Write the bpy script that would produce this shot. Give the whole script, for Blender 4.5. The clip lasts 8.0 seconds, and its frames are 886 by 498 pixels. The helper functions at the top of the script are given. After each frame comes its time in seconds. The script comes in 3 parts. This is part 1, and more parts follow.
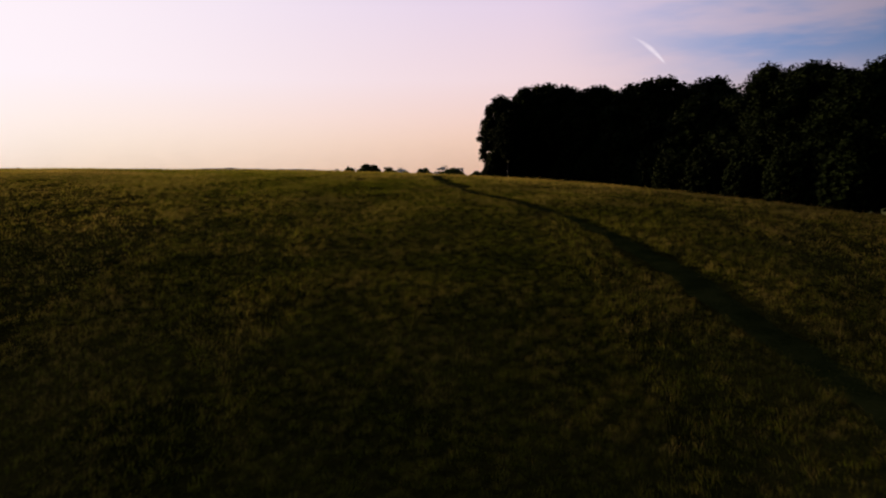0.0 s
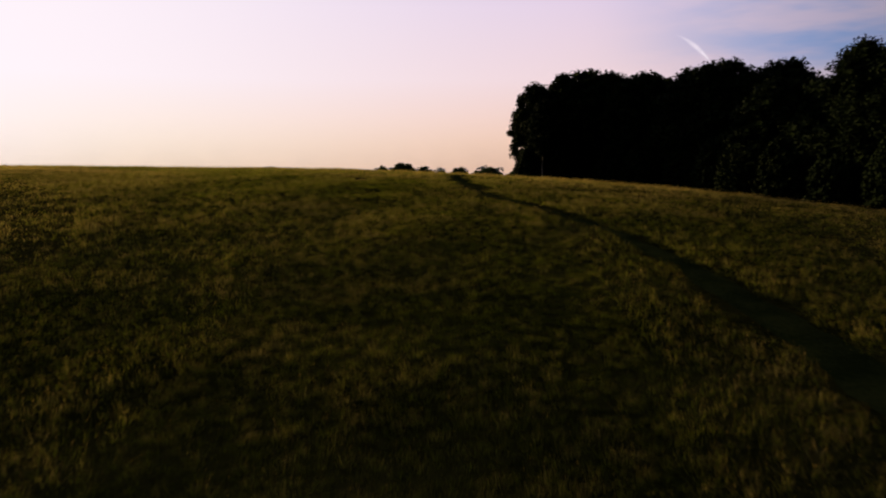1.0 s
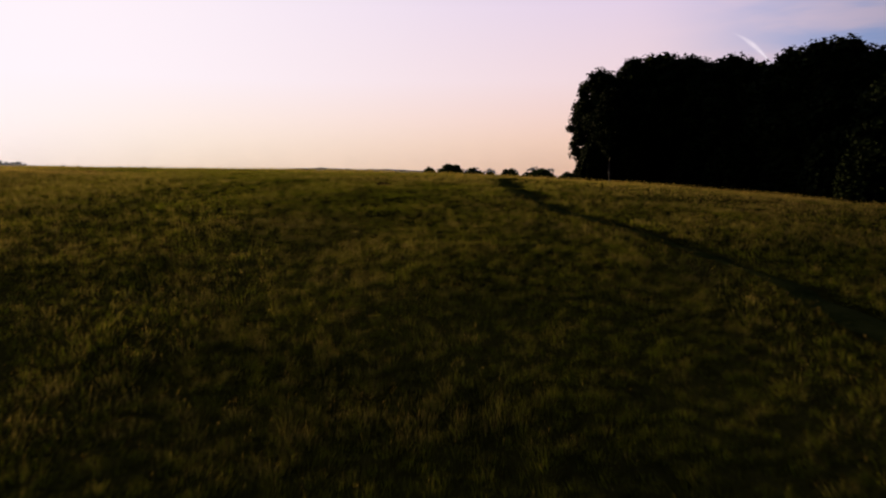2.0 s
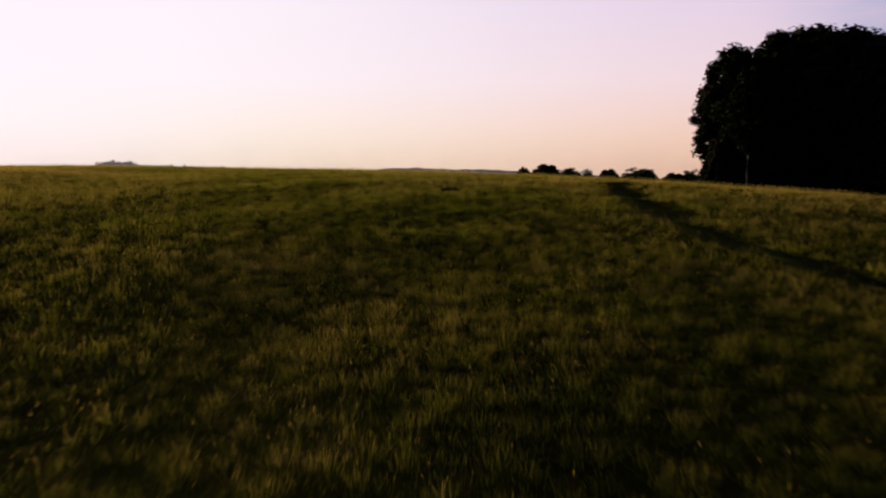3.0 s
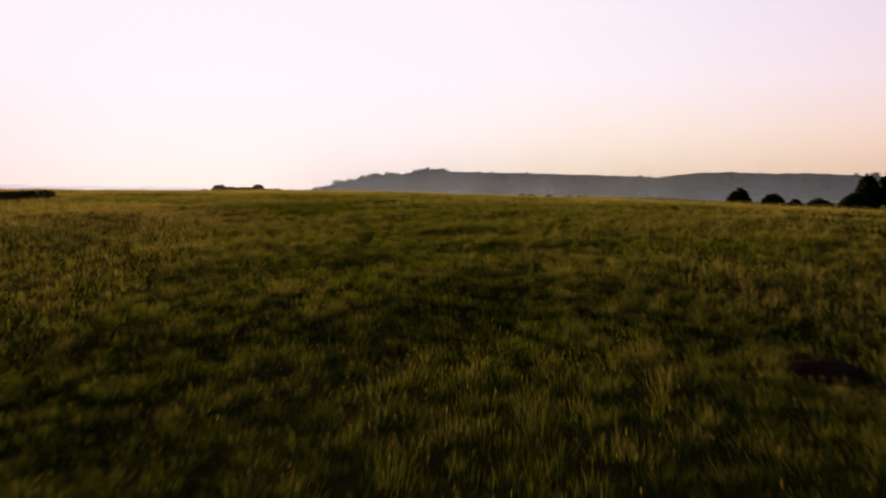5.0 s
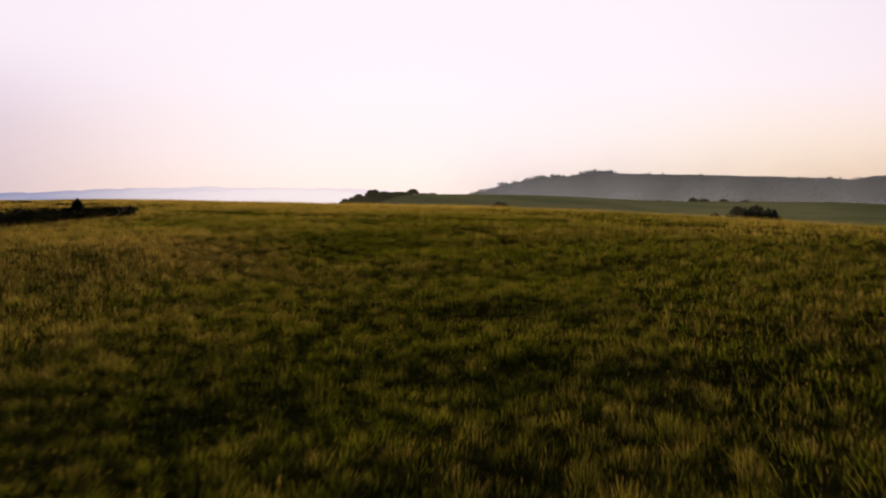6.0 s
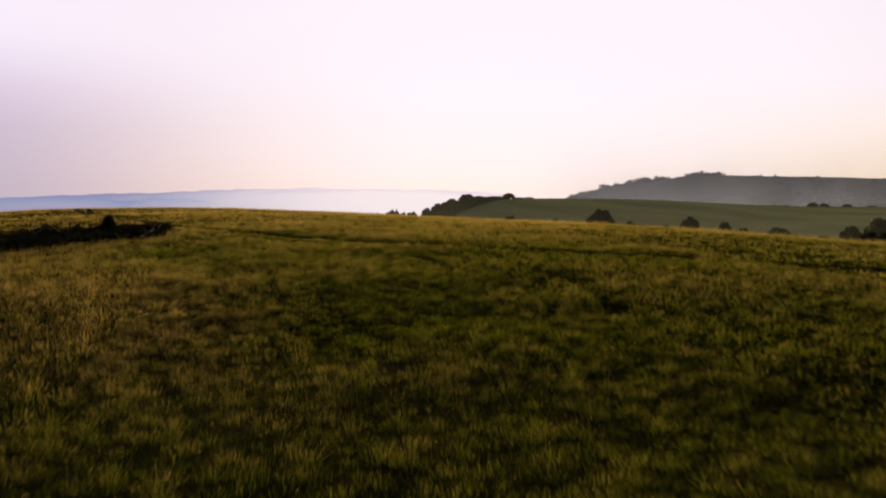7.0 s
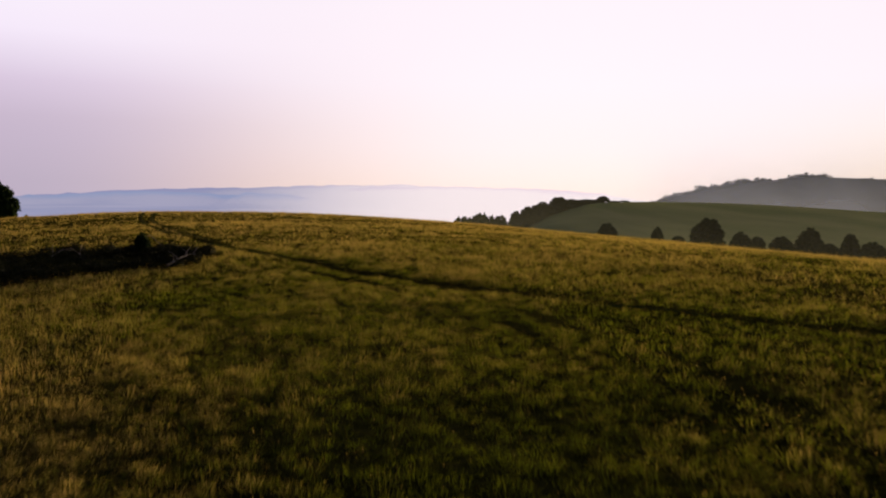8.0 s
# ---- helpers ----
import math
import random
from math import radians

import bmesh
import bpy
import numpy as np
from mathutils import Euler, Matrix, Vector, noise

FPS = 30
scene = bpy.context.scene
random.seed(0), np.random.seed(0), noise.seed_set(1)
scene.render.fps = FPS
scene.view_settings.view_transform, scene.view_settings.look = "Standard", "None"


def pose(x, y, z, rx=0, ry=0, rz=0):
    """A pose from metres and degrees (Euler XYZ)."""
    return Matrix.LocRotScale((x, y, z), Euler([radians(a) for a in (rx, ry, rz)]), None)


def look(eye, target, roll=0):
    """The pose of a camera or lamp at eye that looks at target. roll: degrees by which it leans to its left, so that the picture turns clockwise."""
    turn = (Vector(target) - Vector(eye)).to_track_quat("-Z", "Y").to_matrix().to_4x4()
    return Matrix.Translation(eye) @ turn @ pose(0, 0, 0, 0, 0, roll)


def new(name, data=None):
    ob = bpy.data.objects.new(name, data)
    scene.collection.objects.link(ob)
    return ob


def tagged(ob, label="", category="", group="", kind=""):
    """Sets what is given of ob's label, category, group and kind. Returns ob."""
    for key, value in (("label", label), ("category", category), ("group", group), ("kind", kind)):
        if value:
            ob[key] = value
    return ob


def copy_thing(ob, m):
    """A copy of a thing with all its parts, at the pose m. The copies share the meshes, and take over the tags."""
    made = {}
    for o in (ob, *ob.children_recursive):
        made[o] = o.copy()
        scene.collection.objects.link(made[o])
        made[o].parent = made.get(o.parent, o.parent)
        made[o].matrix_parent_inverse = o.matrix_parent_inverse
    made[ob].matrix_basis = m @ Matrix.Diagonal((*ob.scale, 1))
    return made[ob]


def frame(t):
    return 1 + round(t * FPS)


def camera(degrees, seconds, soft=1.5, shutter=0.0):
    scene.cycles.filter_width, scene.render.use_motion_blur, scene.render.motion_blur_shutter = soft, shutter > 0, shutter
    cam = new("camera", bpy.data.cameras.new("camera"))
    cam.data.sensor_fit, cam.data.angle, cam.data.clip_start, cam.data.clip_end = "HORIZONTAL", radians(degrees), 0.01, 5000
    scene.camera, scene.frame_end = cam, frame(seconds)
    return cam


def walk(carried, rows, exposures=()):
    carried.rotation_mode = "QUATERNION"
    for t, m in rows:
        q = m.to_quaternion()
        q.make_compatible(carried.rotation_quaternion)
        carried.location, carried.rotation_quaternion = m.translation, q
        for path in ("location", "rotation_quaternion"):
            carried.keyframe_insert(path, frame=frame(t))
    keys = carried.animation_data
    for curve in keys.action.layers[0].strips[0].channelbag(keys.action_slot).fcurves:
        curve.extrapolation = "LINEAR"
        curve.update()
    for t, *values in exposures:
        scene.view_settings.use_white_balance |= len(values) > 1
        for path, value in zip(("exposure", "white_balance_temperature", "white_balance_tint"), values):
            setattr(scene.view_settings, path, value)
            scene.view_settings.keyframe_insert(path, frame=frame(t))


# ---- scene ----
cam = camera(58.43, 8.0, soft=2.05, shutter=0.25)
walk(cam, [
    (0.0, pose(-0.00, 0.00, 3.90, 85.18, 0.48, 0.10)),
    (0.5, pose(0.88, 5.67, 3.85, 85.17, 0.37, 1.16)),
    (1.0, pose(1.55, 11.81, 3.97, 85.16, 0.27, 3.00)),
    (1.75, pose(1.33, 20.72, 4.18, 85.22, 0.12, 5.90)),
    (2.5, pose(0.67, 29.63, 4.31, 85.32, 0.08, 8.76)),
    (3.0, pose(0.06, 35.54, 4.46, 85.27, -0.13, 13.43)),
    (3.5, pose(-0.80, 41.26, 4.71, 85.47, 0.21, 17.57)),
    (4.0, pose(-1.70, 46.22, 5.11, 85.61, -0.03, 22.91)),
    (4.5, pose(-3.41, 51.84, 5.61, 85.53, -0.25, 28.86)),
    (5.0, pose(-5.59, 57.15, 6.23, 85.56, -0.12, 35.19)),
    (5.75, pose(-8.05, 64.10, 6.95, 85.62, -0.20, 44.45)),
    (6.5, pose(-11.78, 69.96, 7.43, 85.72, -0.08, 51.20)),
    (7.0, pose(-15.25, 72.86, 7.88, 85.73, -0.30, 54.36)),
    (7.5, pose(-18.86, 75.33, 8.34, 85.65, -0.71, 58.14)),
    (8.0, pose(-22.46, 77.47, 8.81, 85.50, -1.06, 60.74)),
], exposures=[(0, 0.0), (8, 0.0)])

# ---- light: hazy dawn, low sun behind thin veil ----
SUN_TURN, SUN_UP = 50.0, 5.0          # degrees left of north (+y), degrees above the horizon
SUN_WAY = Vector((-math.sin(radians(SUN_TURN)) * math.cos(radians(SUN_UP)),
                  math.cos(radians(SUN_TURN)) * math.cos(radians(SUN_UP)), math.sin(radians(SUN_UP))))

sun = new("sun", bpy.data.lights.new("sun", "SUN"))
sun.data.energy, sun.data.angle, sun.data.color = 5.0, radians(2.0), (1.0, 0.725, 0.36)
sun.matrix_basis = look(SUN_WAY * 100, (0, 0, 0))


class Nodes:
    """Short hand for a node tree."""

    def __init__(self, tree):
        self.tree = tree
        tree.nodes.clear()

    def add(self, kind, **sockets):
        n = self.tree.nodes.new(kind)
        for key, value in sockets.items():
            self.put(n.inputs[key.replace("_", " ")], value)
        return n

    def put(self, socket, value):
        if isinstance(value, bpy.types.NodeSocket):
            self.tree.links.new(value, socket)
        else:
            socket.default_value = value

    def math(self, op, a, b=0.0, clamp=False):
        n = self.tree.nodes.new("ShaderNodeMath")
        n.operation, n.use_clamp = op, clamp
        self.put(n.inputs[0], a), self.put(n.inputs[1], b)
        return n.outputs[0]

    def vec(self, op, a, b):
        n = self.tree.nodes.new("ShaderNodeVectorMath")
        n.operation = op
        self.put(n.inputs[0], a), self.put(n.inputs[1], b)
        return n

    def span(self, value, a, b, c=0.0, d=1.0):
        n = self.tree.nodes.new("ShaderNodeMapRange")
        n.interpolation_type = "SMOOTHSTEP"
        for i, v in enumerate((value, a, b, c, d)):
            self.put(n.inputs[i], v)
        return n.outputs[0]

    def mix(self, fac, a, b):
        n = self.tree.nodes.new("ShaderNodeMix")
        n.data_type = "RGBA"
        self.put(n.inputs["Factor"], fac)
        self.put(n.inputs[6], a if isinstance(a, bpy.types.NodeSocket) else (*a, 1))
        self.put(n.inputs[7], b if isinstance(b, bpy.types.NodeSocket) else (*b, 1))
        return n.outputs[2]

    def ramp(self, fac, stops):
        n = self.tree.nodes.new("ShaderNodeValToRGB")
        e = n.color_ramp.elements
        while len(e) < len(stops):
            e.new(0.5)
        for el, (at, col) in zip(e, stops):
            el.position, el.color = at, (*col, 1)
        self.put(n.inputs[0], fac)
        return n.outputs[0]

    def noise(self, vector, scale, detail=3.0, rough=0.55):
        n = self.tree.nodes.new("ShaderNodeTexNoise")
        self.put(n.inputs["Vector"], vector)
        n.inputs["Scale"].default_value, n.inputs["Detail"].default_value, n.inputs["Roughness"].default_value = scale, detail, rough
        return n.outputs["Fac"]


def make_sky():
    world = bpy.data.worlds.new("dawn_sky")
    scene.world = world
    world.use_nodes = True
    n = Nodes(world.node_tree)
    way = n.vec("NORMALIZE", n.add("ShaderNodeTexCoord").outputs["Generated"], (0, 0, 0)).outputs[0]
    up = n.tree.nodes.new("ShaderNodeSeparateXYZ")
    n.put(up.inputs[0], way)
    rise = n.math("DIVIDE", n.math("ARCSINE", up.outputs[2]), radians(45), True)      # 0 at the horizon, 1 at 45 degrees
    toward = n.vec("DOT_PRODUCT", way, tuple(SUN_WAY)).outputs["Value"]
    apart = n.math("MULTIPLY", n.math("ARCCOSINE", toward), 180 / math.pi)
    glow = n.span(apart, 64.0, 15.0)
    far = n.ramp(rise, [(0.0, (0.84, 0.48, 0.32)), (0.06, (0.88, 0.57, 0.44)), (0.16, (0.86, 0.66, 0.70)), (0.27, (0.76, 0.62, 0.78)),
                        (0.45, (0.28, 0.28, 0.48)), (1.0, (0.04, 0.06, 0.14))])
    near = n.ramp(rise, [(0.0, (1.0, 0.85, 0.82)), (0.06, (1.0, 0.88, 0.91)), (0.16, (1.0, 0.905, 0.975)), (0.40, (0.99, 0.89, 0.97)),
                         (0.65, (0.30, 0.28, 0.42)), (1.0, (0.08, 0.09, 0.18))])
    side = n.span(n.vec("DOT_PRODUCT", way, (-math.sin(radians(SUN_TURN + 90)), math.cos(radians(SUN_TURN + 90)), 0)).outputs["Value"], 0.1, 0.62)
    vale = n.ramp(rise, [(0.0, (0.43, 0.36, 0.50)), (0.09, (0.51, 0.41, 0.56)), (0.14, (0.62, 0.50, 0.68)), (0.21, (0.88, 0.78, 0.95)), (0.32, (0.97, 0.90, 1.0)), (0.5, (0.75, 0.70, 0.90)), (1.0, (0.06, 0.09, 0.2))])
    far = n.mix(side, far, vale)
    # away from the sun the air clears to blue between streaks of high cloud
    clear = n.math("MULTIPLY", n.span(apart, 56.0, 74.0), n.span(rise, 0.10, 0.20))
    stretched = n.vec("MULTIPLY", way, (1.0, 1.0, 5.0)).outputs[0]
    streak = n.span(n.noise(stretched, 2.6, 5.0, 0.55), 0.44, 0.60)
    blue = n.mix(streak, n.ramp(rise, [(0.0, (0.34, 0.44, 0.74)), (0.3, (0.22, 0.36, 0.70)), (1.0, (0.03, 0.07, 0.2))]), (0.60, 0.52, 0.70))
    east = n.span(n.vec("DOT_PRODUCT", way, (-math.sin(radians(SUN_TURN + 90)), math.cos(radians(SUN_TURN + 90)), 0)).outputs["Value"], -0.10, -0.50)
    cream = n.ramp(rise, [(0.0, (1.0, 0.77, 0.56)), (0.06, (1.0, 0.845, 0.73)), (0.16, (1.0, 0.905, 0.96)), (0.40, (0.99, 0.89, 0.97)), (0.65, (0.30, 0.28, 0.42)), (1.0, (0.08, 0.09, 0.18))])
    near = n.mix(east, near, cream)
    glow = n.math("MULTIPLY", glow, n.math("SUBTRACT", 1.0, n.math("MULTIPLY", side, n.span(rise, 0.30, 0.06, 0.25, 0.72))))
    col = n.mix(glow, n.mix(clear, far, blue), near)
    shade = n.math("MULTIPLY", n.span(toward, -0.20, 0.60, 0.06, 1.0), n.span(up.outputs[2], -0.3, 0.0, 0.25, 1.0))
    veil = n.add("ShaderNodeBackground", Color=col, Strength=shade)
    sky = n.tree.nodes.new("ShaderNodeTexSky")
    sky.sky_type, sky.sun_disc = "NISHITA", False
    sky.sun_elevation, sky.sun_rotation = radians(SUN_UP), radians(-SUN_TURN)
    air = n.add("ShaderNodeBackground", Color=sky.outputs[0], Strength=0.0015)
    both = n.tree.nodes.new("ShaderNodeAddShader")
    n.put(both.inputs[0], veil.outputs[0]), n.put(both.inputs[1], air.outputs[0])
    n.put(n.add("ShaderNodeOutputWorld").inputs[0], both.outputs[0])


make_sky()


# ---- materials ----
def new_material(name):
    m = bpy.data.materials.new(name)
    m.use_nodes = True
    return m, Nodes(m.node_tree)


def finish(n, shader, bump=None):
    n.put(n.add("ShaderNodeOutputMaterial").inputs[0], shader)


def rough_surface(name, dark, light, coarse, fine, rough=0.9, bump=0.5, reach=0.05, beyond=None):
    """A matt natural surface with variation at two scales (metres: 1 / scale). beyond: the colours of the smooth pasture away from the hilltop."""
    m, n = new_material(name)
    at = n.add("ShaderNodeTexCoord").outputs["Object"]
    a, b = n.noise(at, coarse, 3), n.noise(at, fine, 4)
    both = n.span(n.math("ADD", n.math("MULTIPLY", a, 0.6), n.math("MULTIPLY", b, 0.4)), 0.36, 0.64)
    col = n.mix(both, dark, light)
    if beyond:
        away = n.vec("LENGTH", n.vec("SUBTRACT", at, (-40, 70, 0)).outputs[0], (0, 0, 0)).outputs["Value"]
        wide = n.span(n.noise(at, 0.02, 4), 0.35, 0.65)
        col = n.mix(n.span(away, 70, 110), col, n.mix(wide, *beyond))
    bmp = n.add("ShaderNodeBump", Strength=bump, Distance=reach, Height=b)
    bsdf = n.add("ShaderNodeBsdfPrincipled", Base_Color=col, Roughness=rough, Normal=bmp.outputs[0])
    bsdf.inputs["Specular IOR Level"].default_value = 0.0
    finish(n, bsdf.outputs[0])
    return m


def leaf_material(name, dark, light, straw_tone=None, through_light=0.35, patch=0.14):
    """Leaves or blades: each piece has its own tone, light shines through, and patches vary over the ground."""
    m, n = new_material(name)
    at = n.add("ShaderNodeNewGeometry")
    own = at.outputs["Random Per Island"]
    wide = n.noise(at.outputs["Position"], patch, 3)
    small = n.noise(at.outputs["Position"], patch * 15, 3)
    col = n.mix(n.span(n.math("ADD", n.math("MULTIPLY", own, 0.45), n.math("MULTIPLY", small, 0.55)), 0.25, 0.75), dark, light)
    if straw_tone:
        # straw by ripeness, together with light and shade painted on the blades
        ripe_and_lit = n.add("ShaderNodeAttribute")
        ripe_and_lit.attribute_name = "dry_and_lit"
        straw = n.mix(own, straw_tone, tuple(0.6 * c for c in straw_tone))
        amount = n.math("ADD", ripe_and_lit.outputs["Fac"], n.math("MULTIPLY", n.math("SUBTRACT", wide, 0.5), 0.3), True)
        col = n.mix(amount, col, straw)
    bsdf = n.add("ShaderNodeBsdfPrincipled", Base_Color=col, Roughness=0.65)
    bsdf.inputs["Specular IOR Level"].default_value = 0.01
    shone = n.vec("MULTIPLY", col, (1.5, 1.55, 1.05)).outputs[0] if straw_tone else col
    glow = n.add("ShaderNodeBsdfTranslucent", Color=shone)
    both = n.add("ShaderNodeMixShader", Fac=through_light)
    n.put(both.inputs[1], bsdf.outputs[0]), n.put(both.inputs[2], glow.outputs[0])
    finish(n, both.outputs[0])
    return m


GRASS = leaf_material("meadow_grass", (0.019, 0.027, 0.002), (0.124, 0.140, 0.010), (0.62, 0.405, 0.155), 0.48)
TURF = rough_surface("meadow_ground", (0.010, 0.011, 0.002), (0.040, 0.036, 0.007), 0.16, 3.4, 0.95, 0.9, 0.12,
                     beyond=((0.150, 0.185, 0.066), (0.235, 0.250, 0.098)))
TRODDEN = rough_surface("trodden_turf", (0.012, 0.018, 0.004), (0.034, 0.038, 0.009), 0.7, 9.0, 0.9, 0.6, 0.03)
WORN = rough_surface("worn_pasture", (0.030, 0.034, 0.008), (0.070, 0.066, 0.018), 0.7, 9.0, 0.9, 0.6, 0.03)
SOIL = rough_surface("bare_earth", (0.020, 0.012, 0.008), (0.060, 0.036, 0.024), 2.5, 16.0, 0.95, 0.8, 0.05)
BARK = rough_surface("bark", (0.020, 0.015, 0.011), (0.060, 0.048, 0.036), 3.0, 18.0, 0.9, 0.8, 0.03)
BIRCH_BARK = rough_surface("birch_bark", (0.03, 0.027, 0.024), (0.16, 0.15, 0.13), 2.2, 7.0, 0.7, 0.3, 0.01)
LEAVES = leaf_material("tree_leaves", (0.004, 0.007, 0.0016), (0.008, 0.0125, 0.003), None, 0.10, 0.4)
SHRUB_LEAVES = leaf_material("shrub_leaves", (0.018, 0.036, 0.010), (0.050, 0.074, 0.022), None, 0.25, 0.5)
BRAMBLE = leaf_material("bramble_leaves", (0.012, 0.016, 0.006), (0.036, 0.036, 0.014), None, 0.10, 0.6)
DEAD_STEM = rough_surface("dead_stem", (0.12, 0.10, 0.08), (0.32, 0.28, 0.23), 3.0, 30.0, 0.85, 0.3, 0.01)
FAR_FIELD = rough_surface("hill_pasture", (0.050, 0.052, 0.026), (0.095, 0.085, 0.048), 0.006, 0.05, 0.95, 0.4, 2.0)
FAR_LEAVES = leaf_material("far_wood_leaves", (0.018, 0.026, 0.012), (0.045, 0.052, 0.022), None, 0.25, 0.02)


def haze_sheet_material(name, top, foot, most, axis, spread, tint):
    """Haze tinted onto an added see-through sheet, as thin mist: scatters light on and lets the land behind show;
    thickest low down, thinning to both ends.
    """
    m, n = new_material(name)
    at = n.add("ShaderNodeNewGeometry").outputs["Position"]
    split = n.tree.nodes.new("ShaderNodeSeparateXYZ")
    n.put(split.inputs[0], at)
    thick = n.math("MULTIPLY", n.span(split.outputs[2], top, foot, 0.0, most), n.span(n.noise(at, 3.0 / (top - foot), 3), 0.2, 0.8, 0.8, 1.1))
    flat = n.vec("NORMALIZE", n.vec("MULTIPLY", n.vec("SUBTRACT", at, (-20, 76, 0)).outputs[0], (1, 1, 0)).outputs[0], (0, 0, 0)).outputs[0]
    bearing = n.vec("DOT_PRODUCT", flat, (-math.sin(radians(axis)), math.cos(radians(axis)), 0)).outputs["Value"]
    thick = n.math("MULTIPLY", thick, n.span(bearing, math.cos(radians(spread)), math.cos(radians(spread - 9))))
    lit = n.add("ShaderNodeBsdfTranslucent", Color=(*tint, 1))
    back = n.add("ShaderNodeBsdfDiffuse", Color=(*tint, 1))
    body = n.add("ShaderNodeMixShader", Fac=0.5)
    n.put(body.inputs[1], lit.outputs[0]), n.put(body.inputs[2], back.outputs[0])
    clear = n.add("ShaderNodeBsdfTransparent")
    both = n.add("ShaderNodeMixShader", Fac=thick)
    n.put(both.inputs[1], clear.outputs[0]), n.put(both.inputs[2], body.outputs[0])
    finish(n, both.outputs[0])
    return m


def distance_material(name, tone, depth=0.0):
    """The far vale: a glowing backdrop with haze painted in, palest below the sun and violet-blue away from it. depth:
    metres below a crest over which the colour fades into painted mist.
    """
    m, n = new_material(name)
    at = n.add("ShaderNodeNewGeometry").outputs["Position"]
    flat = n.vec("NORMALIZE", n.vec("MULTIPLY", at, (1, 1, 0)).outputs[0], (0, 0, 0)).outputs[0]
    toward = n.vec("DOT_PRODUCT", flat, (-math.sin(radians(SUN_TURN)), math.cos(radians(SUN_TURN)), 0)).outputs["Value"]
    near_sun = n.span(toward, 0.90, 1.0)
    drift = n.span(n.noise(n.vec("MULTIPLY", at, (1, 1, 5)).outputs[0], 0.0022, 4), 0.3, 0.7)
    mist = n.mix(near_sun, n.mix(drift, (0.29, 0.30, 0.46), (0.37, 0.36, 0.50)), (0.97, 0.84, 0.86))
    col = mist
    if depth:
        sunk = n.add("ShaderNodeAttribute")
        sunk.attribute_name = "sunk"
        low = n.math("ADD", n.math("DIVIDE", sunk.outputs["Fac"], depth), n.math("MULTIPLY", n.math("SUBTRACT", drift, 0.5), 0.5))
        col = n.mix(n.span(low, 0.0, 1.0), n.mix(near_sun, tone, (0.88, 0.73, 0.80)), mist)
    # emission carries the light of the haze
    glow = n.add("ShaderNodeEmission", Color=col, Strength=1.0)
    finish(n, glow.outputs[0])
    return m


HILL_HAZE = haze_sheet_material("hill_haze_sheet", 75.0, -35.0, 0.44, 3.0, 47.0, (0.46, 0.55, 0.88))
DIP_HAZE = haze_sheet_material("dip_haze_sheet", 13.0, 0.0, 0.040, 45.0, 34.0, (0.68, 0.73, 0.66))
VALE_MIST = distance_material("glowing_vale_mist", (0.44, 0.45, 0.60))
RIDGE_FAR = distance_material("far_ridge_haze", (0.285, 0.29, 0.47), 24.0)
RIDGE_MID = distance_material("blue_ridge_haze", (0.26, 0.31, 0.50), 30.0)


# ---- the lie of the land ----
def ease(a, b, v):
    t = np.clip((v - a) / (b - a), 0, 1)
    return t * t * (3 - 2 * t)


def lattice(x, y, seed=0):
    """Smooth value noise, 0 to 1, one cell a metre."""
    xi, yi = np.floor(x).astype(np.int64), np.floor(y).astype(np.int64)
    fx, fy = x - xi, y - yi
    fx, fy = fx * fx * (3 - 2 * fx), fy * fy * (3 - 2 * fy)

    def value(i, j):
        h = (i * 374761393 + j * 668265263 + seed * 974634777) & 0xFFFFFFFF
        h = ((h ^ (h >> 13)) * 1274126177) & 0xFFFFFFFF
        return ((h ^ (h >> 16)) & 0xFFFF) / 65535.0
    return (value(xi, yi) * (1 - fx) + value(xi + 1, yi) * fx) * (1 - fy) + (value(xi, yi + 1) * (1 - fx) + value(xi + 1, yi + 1) * fx) * fy


def hilltop(x, y):
    """The rounded top of the down, a quartic in metres / 60 round (-15, 65)."""
    u, v = np.clip((x + 15) / 60, -3, 3), np.clip((y - 65) / 60, -3, 3)
    return (3.993 + 4.412 * v - 4.099 * v**2 + 0.594 * v**3 - 1.503 * v**4
            + u * (-0.463 - 2.332 * v + 1.716 * v**2 - 3.28 * v**3)
            + u**2 * (-1.522 - 2.529 * v - 2.323 * v**2) + u**3 * (-2.308 - 1.918 * v) - 1.073 * u**4)


